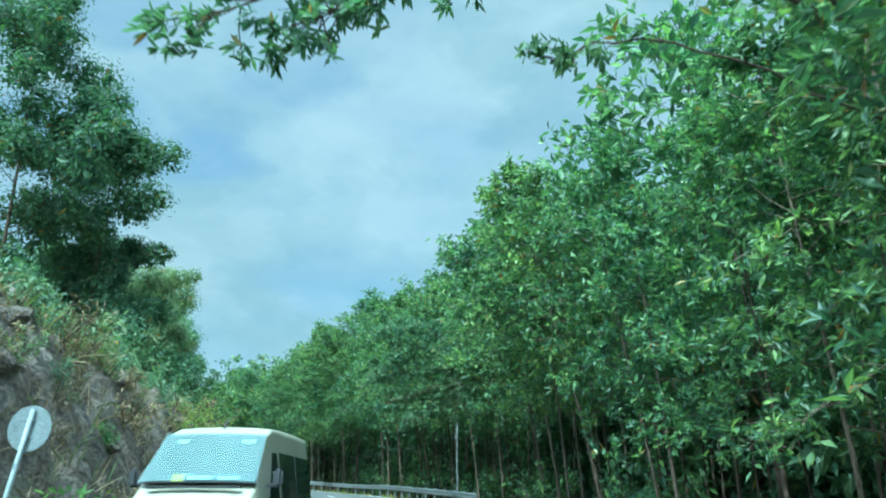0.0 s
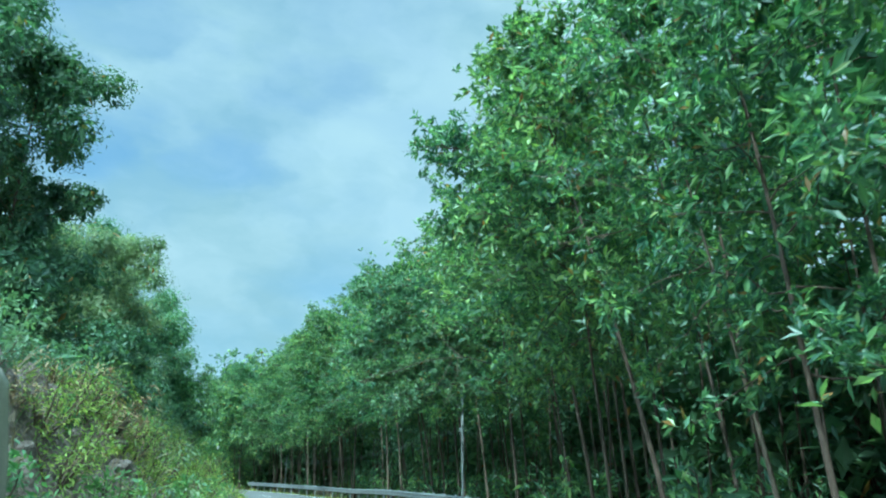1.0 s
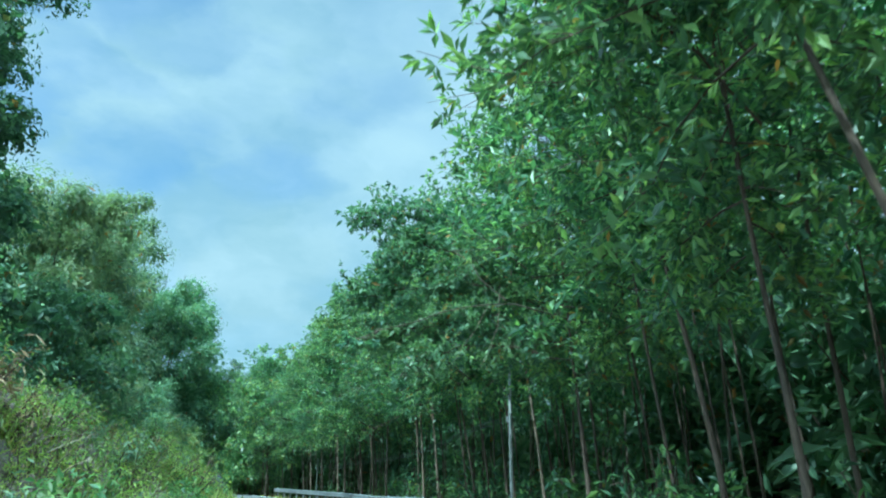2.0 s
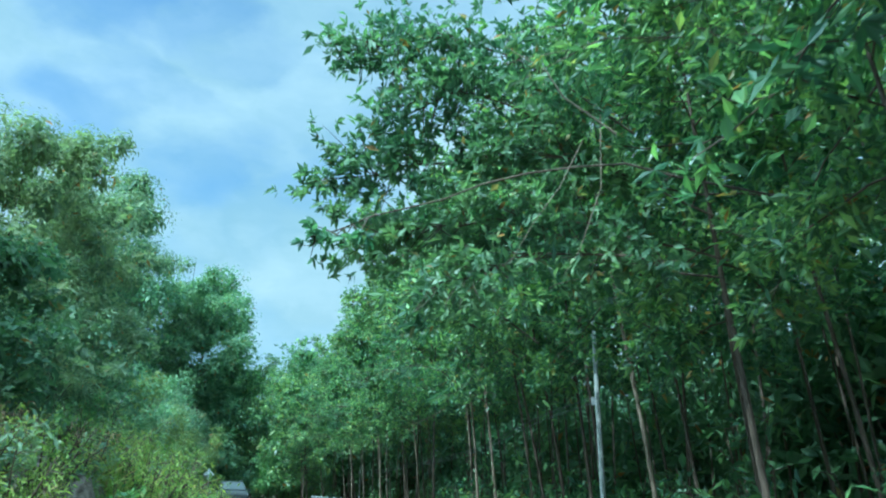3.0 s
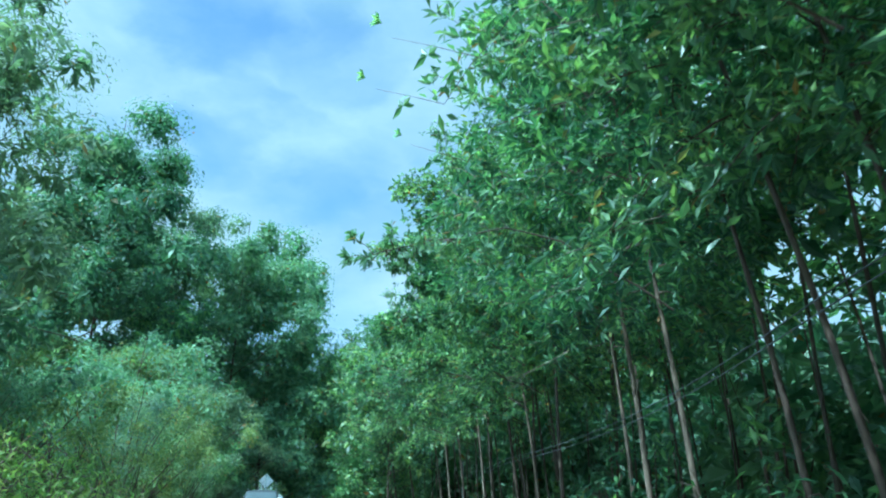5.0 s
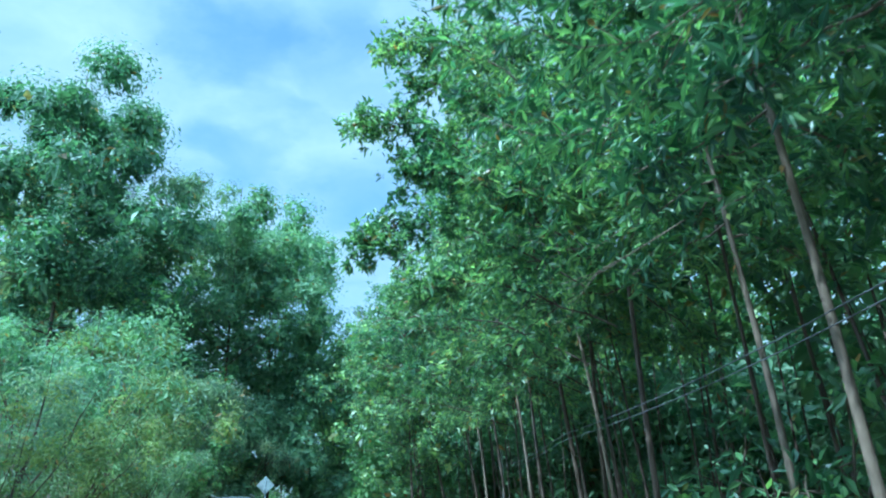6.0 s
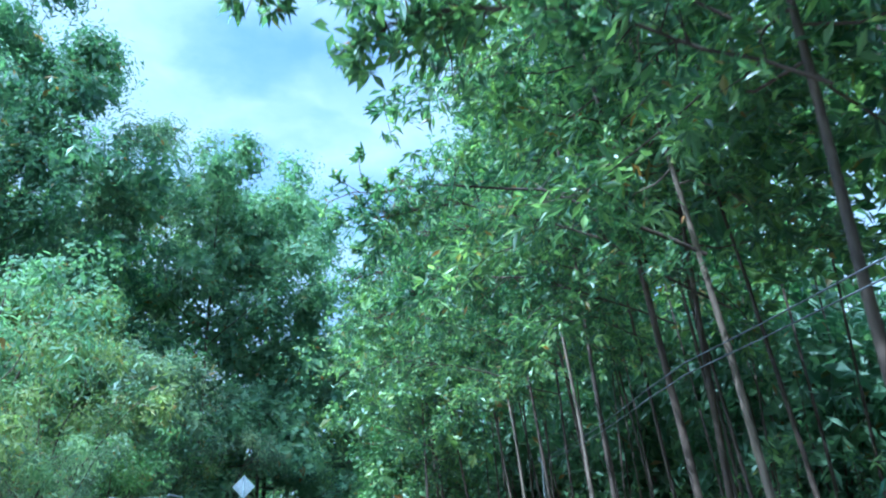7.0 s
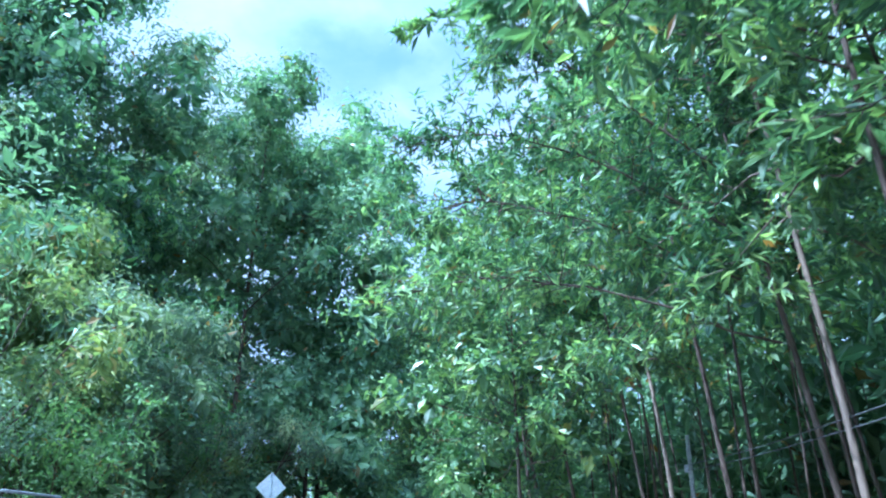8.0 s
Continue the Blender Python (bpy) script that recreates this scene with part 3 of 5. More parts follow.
light = [tree_thing(tree_data(41 + k, 15.5, 2.4, 3.4, 6500, 0.29, per=5, leaf_wide=0.32, hang=0.25, lean=0.09, toward=0.15, limbs=30, twigs=6, gather=0.3, low=0.8, droop=0.6, leafmat=LEAF),
                    "tall green plantation tree further along the road", "roadside plantation trees") for k in range(2)]
inner = [tree_thing(tree_data(21 + k, 15.5, 7.0 + k * 0.5, 2.8, 700, 0.55, per=3, lean=0.03 + 0.02 * k, limbs=14, twigs=3, sides=3, gather=0.4, trunk_r=0.058, bend=0.6),
                    "thin-stemmed tree inside the shaded plantation", "inner plantation trees") for k in range(3)]
front_row = []
s = -5.0
while s < 135:
    u = float(np.interp(s, [0, 18, 23, 28, 38, 44, 56, 62, 76, 82, 90, 96], [5.6, 5.6, 4.7, 4.8, 4.9, 5.7, 4.8, 5.2, 5.3, 5.8, 5.4, 4.4])) + rng.uniform(-0.7, 0.7)
    x, y = along(s, u)
    kind = high[rng.randrange(4) % 3] if 20 < s < 58 else variants[rng.randrange(4)] if s < 31 else fine_leaved[rng.randrange(3)] if s < 97 else light[rng.randrange(2)]
    tall = float(np.interp(s, TALL_S, TALL_H)) / 15.0 * rng.uniform(0.92, 1.06)
    front_row.append((s, plant(kind, float(x), float(y), radians(road_turn(s)) + rng.uniform(-0.5, 0.5), tall, rng.uniform(-0.02, 0.06), math.pi + radians(road_turn(s)), squeeze=rng.uniform(0.9, 1.1))))
    s += rng.choice((1.5, 2.2, 2.8, 3.6, 3.2))
for row in range(5):
    s = -6.0
    while s < 125 - row * 6:
        x, y = along(s, 7.4 + row * 2.7 + rng.uniform(-0.8, 0.8))
        if not (row > 2 and 62 < s < 92 and rng.random() < 0.6):
            plant(inner[rng.randrange(3)], float(x), float(y), rng.uniform(0, 6.3), rng.uniform(0.85, 1.08), rng.uniform(0.0, 0.09), math.pi + rng.uniform(-0.9, 0.9))
        s += rng.uniform(2.2, 3.8)

# dark undergrowth deep in the plantation
thicket = [bush_thing(bush_data(51 + k, 7.5, 3.1, 1400, 0.53, LEAF_DARK, stems=12, billow=0.95, twigs=8), "dark undergrowth thicket deep inside the plantation", "plantation undergrowth") for k in range(2)]
shoots = [bush_thing(bush_data(55 + k, 2.4, 1.0, 520, 0.24, LEAF, stems=5, gather=0.1), "young green shoots under the plantation trees", "plantation shoots") for k in range(2)]
s = -6.0
while s < 130:
    for u in (15.8, 19.5, 23.5):
        x, y = along(s + rng.uniform(-1, 1), u + rng.uniform(-1, 1))
        if rng.random() < (0.97 if s < 72 else 0.6):
            plant(thicket[rng.randrange(2)], float(x), float(y), rng.uniform(0, 6.3), rng.uniform(1.25, 1.7), sink=0.2)
    x, y = along(s + rng.uniform(-1.7, 1.7), rng.uniform(6.3, 14))
    plant(shoots[rng.randrange(2)], float(x), float(y), rng.uniform(0, 6.3), rng.uniform(0.6, 1.2))
    if 18 < s < 78 and rng.random() < 0.8:
        x, y = along(s + rng.uniform(-1.5, 1.5), rng.uniform(5.2, 8.0))
        plant(shoots[rng.randrange(2)], float(x), float(y), rng.uniform(0, 6.3), rng.uniform(1.1, 1.8))
    s += 3.3

# ---- trees on the left ----
# x, y, height of the top, radius, leaves, leaf length, material, shape, base share
LEFT = [
    ("tall dark green tree towering above the cut bank, leaves darkened as backlit", -22.6, 36.0, 29.5, 6.0, 26000, 0.36, LEAF_BACKLIT, "plume", 0.12),
    ("dark green tree with an open crown above the cut bank, leaves darkened as backlit", -19.2, 39.0, 23.0, 4.9, 20000, 0.36, LEAF_BACKLIT, "dome", 0.08),
    ("dark green tree with an open crown above the cut bank, leaves darkened as backlit", -23.4, 44.0, 15.8, 5.2, 12000, 0.40, LEAF_BACKLIT, "dome", 0.06),
    ("soft olive-green low tree at the edge of the bank", -17.2, 45.0, 9.6, 3.2, 8000, 0.30, LEAF_DARK, "dome", 0.05),
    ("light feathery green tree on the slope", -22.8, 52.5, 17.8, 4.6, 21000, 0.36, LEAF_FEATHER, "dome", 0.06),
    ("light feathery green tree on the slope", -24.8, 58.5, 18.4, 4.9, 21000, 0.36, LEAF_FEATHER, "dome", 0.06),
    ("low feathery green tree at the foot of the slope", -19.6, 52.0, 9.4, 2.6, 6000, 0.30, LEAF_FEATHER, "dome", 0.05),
    ("small olive-green tree on the slope", -34.8, 81.0, 12.6, 3.2, 7000, 0.34, OLIVE_LEAF, "dome", 0.04),
    ("small green tree on the slope", -38.0, 86.5, 17.5, 3.8, 8000, 0.36, LEAF, "dome", 0.04),
    ("small grey-green tree at the foot of the slope", -32.2, 84.0, 10.4, 2.8, 6000, 0.32, LEAF_FEATHER, "dome", 0.04),
    ("tall dark tree with spreading limbs on the slope", -41.2, 82.5, 30.2, 7.2, 25000, 0.46, LEAF_DARK, "dome", 0.25),
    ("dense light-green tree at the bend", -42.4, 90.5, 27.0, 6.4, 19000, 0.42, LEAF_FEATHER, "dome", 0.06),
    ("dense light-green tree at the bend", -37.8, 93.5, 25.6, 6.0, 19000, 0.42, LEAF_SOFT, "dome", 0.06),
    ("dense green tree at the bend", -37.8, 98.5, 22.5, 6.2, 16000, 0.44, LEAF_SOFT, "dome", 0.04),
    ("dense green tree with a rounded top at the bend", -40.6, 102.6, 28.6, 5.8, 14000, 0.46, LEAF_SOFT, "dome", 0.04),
    ("light green tree with an airy crown leaning over the road", -23.2, 91.2, 14.6, 3.9, 7000, 0.34, LEAF, "dome", 0.22),
    ("light green rounded small tree beyond the bend", -27.8, 98.4, 8.4, 3.2, 7000, 0.32, LEAF_BUSH, "dome", 0.04),
    ("light green small tree beyond the bend", -41.0, 113.3, 13.2, 4.0, 6000, 0.36, LEAF_BUSH, "dome", 0.04),
    ("dense green tree beyond the bend", -48.0, 98.0, 29.0, 6.0, 6000, 0.50, LEAF_SOFT, "dome", 0.1),
]
for k, (label, x, y, top, r, n, ll, mat, shape, bs) in enumerate(LEFT):
    z0 = ground_at(x, y)
    tall = top - z0 + (0.1 * r if shape == "dome" else -0.16 * r)
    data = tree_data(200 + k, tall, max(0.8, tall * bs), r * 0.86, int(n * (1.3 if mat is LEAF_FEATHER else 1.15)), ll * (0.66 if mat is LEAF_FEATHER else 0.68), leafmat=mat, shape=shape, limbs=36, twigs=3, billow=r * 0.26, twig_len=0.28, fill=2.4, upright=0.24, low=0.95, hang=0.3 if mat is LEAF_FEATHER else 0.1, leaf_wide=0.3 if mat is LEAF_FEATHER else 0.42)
    root = tree_thing(data, label, "trees on the left slope")
    root.location = (x, y, z0)

# bushes on the slope and along the verge
bushes = [bush_thing(bush_data(71, 4.2, 2.3, 4800, 0.145, LEAF_BUSH, stems=9, billow=0.7, twigs=5), "light green roadside bush with soft foliage", "roadside bushes"),
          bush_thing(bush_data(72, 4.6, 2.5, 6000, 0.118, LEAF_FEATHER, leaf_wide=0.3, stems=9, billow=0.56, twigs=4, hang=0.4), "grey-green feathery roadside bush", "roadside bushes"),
          bush_thing(bush_data(73, 3.6, 2.2, 3300, 0.185, LEAF_DARK, stems=12, billow=0.62, twigs=7), "dark green roadside bush", "roadside bushes"),
          bush_thing(bush_data(74, 4.4, 2.6, 4600, 0.15, OLIVE_LEAF, leaf_wide=0.32, stems=9, billow=0.56, twigs=4, hang=0.3), "olive-green roadside bush with drooping sprays", "roadside bushes"),
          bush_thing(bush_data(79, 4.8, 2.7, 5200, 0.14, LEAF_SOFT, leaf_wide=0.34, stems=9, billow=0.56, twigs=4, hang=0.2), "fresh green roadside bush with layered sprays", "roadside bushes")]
for s, u, k, z in [(45, -13.5, 2, .8), (53, -12.5, 1, .9), (57, -12.0, 0, .55), (61, -13.0, 2, 1.0), (66, -12.6, 4, .8), (70, -12.4, 3, 1.0),
                   (74, -9.6, 3, 0.8), (78, -11.0, 1, 1.25), (83, -9.2, 4, .95), (84, -12.5, 4, 1.6), (88, -10.5, 3, 1.4), (89, -13.5, 4, 1.9), (92, -9.2, 0, 1.1), (95, -10.5, 2, 1.6), (99, -9.4, 3, 1.2), (81, -10.2, 3, 1.0), (86, -9.0, 1, 0.9),
                   (103, -8.5, 1, 1.6), (108, -8.5, 0, 1.5), (114, -8.5, 0, 1.6), (120, -8.0, 0, 1.6), (126, -8, 0, 1.6), (98, -9.2, 1, 1.3), (101, -9.6, 0, 1.9), (110, -20, 2, 2.6), (116, -15, 2, 2.4), (105, -24, 2, 2.6), (112, -12, 2, 2.2), (105, -7.6, 1, 1.6), (97, -12.2, 1, 2.0), (80, -15, 2, 1.7), (72, -15, 2, 1.6), (64, -15, 2, 1.5), (57, -15, 2, 1.4), (50, -14.5, 0, 1.2),
                   (36, -13, 2, 1.0), (31, -13, 2, .9), (26, -13, 2, .8), (42, -14, 2, 1.0), (22, -14, 2, .9)]:
    x, y = along(s, u)
    plant(bushes[k], float(x), float(y), rng.uniform(0, 6.3), z, sink=0.1)

# woods beyond the bend, closing the road's end
far_tree = [tree_thing(tree_data(301 + k, 17, 1.0, 5.0, 1200, 1.15, leafmat=m, shape="dome", limbs=10, twigs=3, sides=3, gather=0.7), "green tree in the woods at either end of the road", "distant woods") for k, m in enumerate((LEAF, LEAF_DARK, LEAF_FEATHER))]
for k in range(40):
    s, u = rng.uniform(104, 165), rng.choice((-1, 1)) * rng.uniform(9, 40)
    if u > 0:
        u += 4
    x, y = along(s, u)
    plant(far_tree[rng.randrange(3)], float(x), float(y), rng.uniform(0, 6.3), rng.uniform(0.85, 1.2))
# unseen trees added behind the start, for bounce light and reflections
for k in range(10):
    s, u = rng.uniform(-60, -8), rng.choice((-1, 1)) * rng.uniform(9, 25)
    x, y = along(s, u + (-6 if u < 0 else 0))
    plant(far_tree[rng.randrange(3)], float(x), float(y), rng.uniform(0, 6.3), rng.uniform(0.8, 1.1))

for root in (*variants, *high, *fine_leaved, *light, *inner, *thicket, *shoots, *bushes, *far_tree):
    drop_thing(root)

# ---- boughs that hang over the lane ----


def nearest_tree(s):
    return min(front_row, key=lambda q: abs(q[0] - s))[1]


# boughs with LEAF_DARK: their backlit shade is put into the leaf colour
add_bough(nearest_tree(7), 501, [(5.2, 7.5, 6.9), (2.4, 6.8, 7.7), (0.0, 6.2, 7.0), (-1.4, 6.0, 6.1), (-2.5, 5.9, 5.8)], 950, 0.17, 0.65, leafmat=LEAF_DARK, twigs=34, bare=4.5, leaf_wide=0.3)
add_bough(nearest_tree(7), 508, [(4.8, 7.6, 7.0), (1.5, 6.7, 7.4), (-0.4, 6.2, 6.5), (-1.6, 6.0, 5.75)], 950, 0.17, 0.6, leafmat=LEAF_DARK, twigs=34, bare=4.5, leaf_wide=0.3)
add_bough(nearest_tree(9), 502, [(5.4, 8.0, 5.8), (3.4, 7.4, 6.3), (2.0, 7.0, 6.4), (1.1, 6.8, 5.9)], 260, 0.17, 0.45, 0.02, twigs=12, leafmat=LEAF_DARK, leaf_wide=0.3)
add_bough(nearest_tree(37), 503, [(3.2, 37.0, 6.2), (0.6, 36.6, 6.8), (-1.6, 36.3, 6.2), (-3.2, 36.0, 5.6)], 200, 0.17, 0.4, 0.018, leafmat=LEAF_DARK, twigs=12, bare=8.0)
add_bough(nearest_tree(61), 505, [(-3.4, 59.6, 6.6), (-5.8, 58.6, 8.3), (-7.4, 57.6, 7.9), (-8.4, 56.1, 7.1)], 900, 0.18, 0.55, 0.02, leafmat=LEAF_DARK, twigs=34, bare=4.5, leaf_wide=0.3)
add_bough(nearest_tree(76), 506, [(-9.6, 73.6, 6.8), (-11.6, 72.8, 8.0), (-13.8, 72.1, 8.5), (-15.2, 71.7, 8.3)], 590, 0.19, 0.8)
add_bough(nearest_tree(80), 509, [(-13.0, 79.5, 9.4), (-15.2, 78.2, 10.4), (-16.6, 77.4, 10.3), (-17.6, 76.8, 9.7)], 240, 0.19, 0.4, 0.02, twigs=12, bare=7.0, leaf_wide=0.28, hang=0.4)
add_bough(nearest_tree(89), 507, [(-15.2, 83.5, 13.6), (-17.4, 82.6, 14.6), (-18.6, 81.8, 14.4), (-19.2, 81.4, 13.2)], 260, 0.2, 0.6)


def add_twig(tree, points, radius=0.012):
    """A bare dead twig of a tree."""
    pts = np.array(points, float)
    v, f = tubes([list(zip(pts, np.linspace(radius, radius * 0.35, len(pts))))], 5)
    tagged(hang_on(tree, new("bare_twig", mesh_np("bare_twig", v, f, BARK_PALE, True))), "bare pale twig")


add_twig(nearest_tree(67), [(-6.2, 65.2, 7.3), (-6.9, 65.0, 6.9), (-7.5, 65.0, 6.62), (-8.2, 64.9, 6.48)])
add_twig(nearest_tree(67), [(-7.1, 65.0, 6.82), (-7.6, 64.95, 6.6), (-7.9, 64.9, 6.25), (-8.1, 64.8, 6.1)], 0.009)
add_twig(nearest_tree(67), [(-7.5, 65.0, 6.62), (-7.8, 65.0, 6.5), (-8.15, 65.0, 6.4)], 0.007)
add_twig(nearest_tree(36), [(0.9, 35.2, 6.4), (0.3, 35.1, 6.9), (0.1, 35.1, 7.3), (-0.4, 35.1, 7.7)], 0.014)
add_twig(nearest_tree(36), [(0.5, 35.1, 6.3), (0.2, 35.1, 5.7), (-0.1, 35.1, 5.3), (-0.4, 35.1, 4.8)], 0.008)
add_twig(nearest_tree(36), [(0.75, 35.6, 6.9), (0.7, 35.6, 5.9), (0.4, 35.6, 5.1), (0.2, 35.6, 4.8)], 0.008)
# heavy leafy boughs that hang out over the lane
for s, seed, n, spread, way in (
        (27, 511, 1500, 1.25, [(4.2, 26.5, 7.2), (2.3, 25.6, 8.8), (1.1, 24.9, 9.6), (0.5, 24.5, 9.4)]),
        (27, 512, 1200, 1.15, [(4.2, 26.5, 6.2), (2.6, 25.5, 7.4), (1.4, 24.8, 7.9), (0.9, 24.5, 7.6)]),
        (39, 513, 2300, 1.1, [(2.8, 39.2, 6.8), (0.4, 38.4, 7.8), (-1.5, 37.9, 7.6), (-3.0, 37.5, 7.2)]),
        (39, 514, 2100, 1.0, [(2.8, 39.0, 6.0), (0.2, 38.2, 6.6), (-1.5, 37.8, 6.4), (-2.7, 37.5, 6.2)]),
        (70, 515, 1700, 1.0, [(-8.6, 69.2, 9.0), (-10.6, 68.2, 10.8), (-12.0, 67.4, 11.6), (-12.7, 67.0, 11.5)]),
        (70, 516, 1500, 0.8, [(-8.6, 69.0, 7.6), (-10.6, 68.0, 9.0), (-12.0, 67.3, 9.2), (-12.8, 67.0, 8.8)]),
        (70, 517, 1100, 0.85, [(-8.0, 68.8, 6.6), (-9.8, 68.0, 7.5), (-11.0, 67.5, 7.7), (-11.6, 67.2, 7.5)]),
        (70, 532, 1700, 1.0, [(-8.4, 69.4, 11.0), (-9.8, 68.8, 13.2), (-11.4, 68.2, 14.4), (-12.6, 68.0, 14.2)]),
        (70, 533, 1300, 0.9, [(-8.6, 69.2, 9.6), (-9.8, 68.6, 11.6), (-10.9, 68.1, 12.8), (-11.8, 67.8, 12.9)]),
        (70, 534, 1300, 0.9, [(-8.6, 69.0, 8.2), (-10.0, 68.2, 9.8), (-11.2, 67.6, 10.4), (-12.0, 67.3, 10.2)]),
        (86, 518, 1700, 1.3, [(-14.6, 82.6, 9.0), (-17.0, 81.4, 11.4), (-17.8, 80.6, 12.3), (-18.3, 80.3, 12.0)]),
        (86, 519, 1500, 1.2, [(-14.6, 82.6, 8.0), (-17.0, 81.3, 9.8), (-18.8, 80.5, 10.4), (-19.8, 80.0, 10.1)]),
        (86, 520, 1300, 1.1, [(-14.6, 82.6, 7.2), (-17.0, 81.2, 8.6), (-18.9, 80.4, 9.0), (-20.2, 80.0, 8.7)]),
        (86, 521, 1100, 1.0, [(-14.6, 82.4, 6.4), (-17.0, 81.0, 7.3), (-18.8, 80.3, 7.6), (-20.0, 80.0, 7.3)]),
        (76, 523, 1500, 1.1, [(-10.6, 77.0, 7.6), (-13.0, 75.8, 8.6), (-14.6, 75.1, 8.9), (-15.6, 74.7, 8.6)]),
        (76, 524, 1300, 1.0, [(-10.6, 77.0, 6.6), (-12.8, 75.6, 7.6), (-14.2, 75.0, 7.7), (-15.2, 74.6, 7.4)]),
        (73, 525, 1300, 1.0, [(-9.4, 74.0, 6.0), (-11.4, 73.0, 7.4), (-13.2, 72.2, 8.0), (-14.5, 71.8, 7.9)]),
        (39, 526, 1700, 1.25, [(1.5, 39.0, 8.4), (-0.4, 38.4, 9.8), (-1.8, 37.8, 10.0), (-2.9, 37.5, 9.6)]),
        (39, 527, 1500, 1.15, [(1.5, 39.0, 7.4), (-0.2, 38.4, 8.6), (-1.4, 37.8, 8.8), (-2.4, 37.5, 8.4)]),
        (47, 528, 1700, 1.15, [(-0.6, 46.6, 7.4), (-2.3, 45.8, 9.2), (-3.6, 45.3, 9.6), (-4.6, 45.0, 9.3)]),
        (47, 529, 1300, 1.0, [(-0.6, 46.6, 6.4), (-2.0, 45.8, 7.4), (-3.0, 45.3, 7.6), (-3.7, 45.0, 7.3)]),
        (52, 530, 1500, 1.1, [(-1.4, 51.6, 8.2), (-3.2, 50.8, 9.8), (-4.4, 50.3, 10.2), (-5.2, 50.0, 9.8)]),
        (52, 531, 1300, 1.0, [(-1.4, 51.6, 7.0), (-3.2, 50.8, 8.2), (-4.4, 50.3, 8.4), (-5.2, 50.0, 8.1)]),
        (39, 522, 1100, 0.95, [(2.6, 38.6, 5.6), (0.2, 38.0, 6.0), (-1.0, 37.8, 5.7), (-1.8, 37.6, 5.3)])):
    # at s 39 the darker leaf colour stands for foliage seen against the light
    add_bough(nearest_tree(s), seed, way, int(n * 1.5), 0.19, spread, 0.02, twigs=70, bare=0.8, leafmat=LEAF_DARK if s == 39 else LEAF, leaf_wide=0.25 if s > 72 else 0.36, hang=0.45 if s > 72 else 0.12)

# ---- bank cover: weeds, dry stalks, grass ----


def tufts(seed, n, s_range, u_range, tall, mat, per=14, wide=0.045, spread=0.5, name="grass", keep=None):
    """Blades of grass in tufts on the ground."""
    r = np.random.default_rng(seed)
    s, u = r.uniform(*s_range, n), r.uniform(*u_range, n)
    if keep is not None:
        ok = keep(s, u)
        s, u = s[ok], u[ok]
    n = len(s)
    x, y = along(s, u)
    z = height_su(s, u) - 0.03
    size = r.uniform(0.55, 1.25, n)
    k = np.repeat(np.arange(n), per)
    at = np.stack([x[k] + r.normal(0, 0.10, len(k)), y[k] + r.normal(0, 0.10, len(k)), z[k]], 1)
    way = np.stack([r.normal(0, spread, len(k)), r.normal(0, spread, len(k)), np.ones(len(k))], 1)
    v, f = leaves(r, at, way, tall * size[k] * r.uniform(0.6, 1.1, len(k)), wide, droop=0.55, fine=True)
    return new(name, mesh_np(name, v, f, mat))


clumped = lambda s, u: np.sin(s * 0.9) + np.sin(s * 0.37 + u * 1.7) + np.sin(u * 2.3 + s * 0.21) > -0.7
tagged(tufts(608, 560, (9, 40), (-7.9, -6.0), 0.7, GRASS, name="verge_grass"), "short yellow-green grass along the verge", "grass", kind="stuff")
tagged(tufts(601, 420, (40, 64), (-8.4, -6.0), 0.7, GRASS, name="verge_grass"), "tall bright yellow-green grass along the verge", "grass", kind="stuff")
tagged(tufts(602, 380, (2, 40), (-11.4, -8.2), 1.05, DRY, 12, 0.03, 0.7, "dry_stalks", clumped), "dry grey-brown stalks hanging on the bank", "weeds", kind="stuff")
tagged(tufts(603, 220, (2, 60), (-12.6, -10.4), 0.9, GRASS, 12, 0.05, 0.6, "bank_top_grass", clumped), "yellow-green grass along the top of the bank", "grass", kind="stuff")
tagged(tufts(607, 620, (50, 69), (-9.8, -6.6), 1.25, GRASS, 12, 0.035, 0.6, "tall_grass"), "tall bright yellow-green grass with thin seed stems on the verge", "grass", kind="stuff")
tagged(tufts(606, 560, (33, 62), (-11.5, -8.0), 0.75, GRASS, name="bank_grass", keep=lambda s, u: (s < 41) | (s > 50) | (u < -10.4)), "tall bright yellow-green grass on the low bank", "grass", kind="stuff")
tagged(tufts(604, 420, (60, 112), (-8.2, -6.0), 1.0, GRASS, 10, 0.06, 0.6, "verge_grass"), "green grass along the verge at the bend", "grass", kind="stuff")
tagged(tufts(605, 700, (-4, 95), (1.9, 4.4), 0.5, GRASS, 8, 0.06, 0.7, "ditch_grass"), "short rough grass in the shaded ditch", "grass", kind="stuff")

weed = [bush_thing(bush_data(75, 1.5, 0.9, 700, 0.20, LEAF_BUSH, stems=7, gather=0.1), "bright green weeds growing on the cut bank", "bank weeds"),
        bush_thing(bush_data(76, 1.7, 1.0, 520, 0.22, DRY, stems=8, gather=0.1, leaf_wide=0.2), "dry brown weeds growing on the cut bank", "bank weeds"),
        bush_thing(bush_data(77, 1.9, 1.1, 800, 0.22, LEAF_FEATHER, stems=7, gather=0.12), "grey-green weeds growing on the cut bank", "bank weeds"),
        bush_thing(bush_data(78, 1.6, 1.2, 900, 0.15, WEED_LEAF, leaf_wide=0.28, stems=10, gather=0.13), "bright yellow-green leafy weeds on the verge", "verge weeds")]
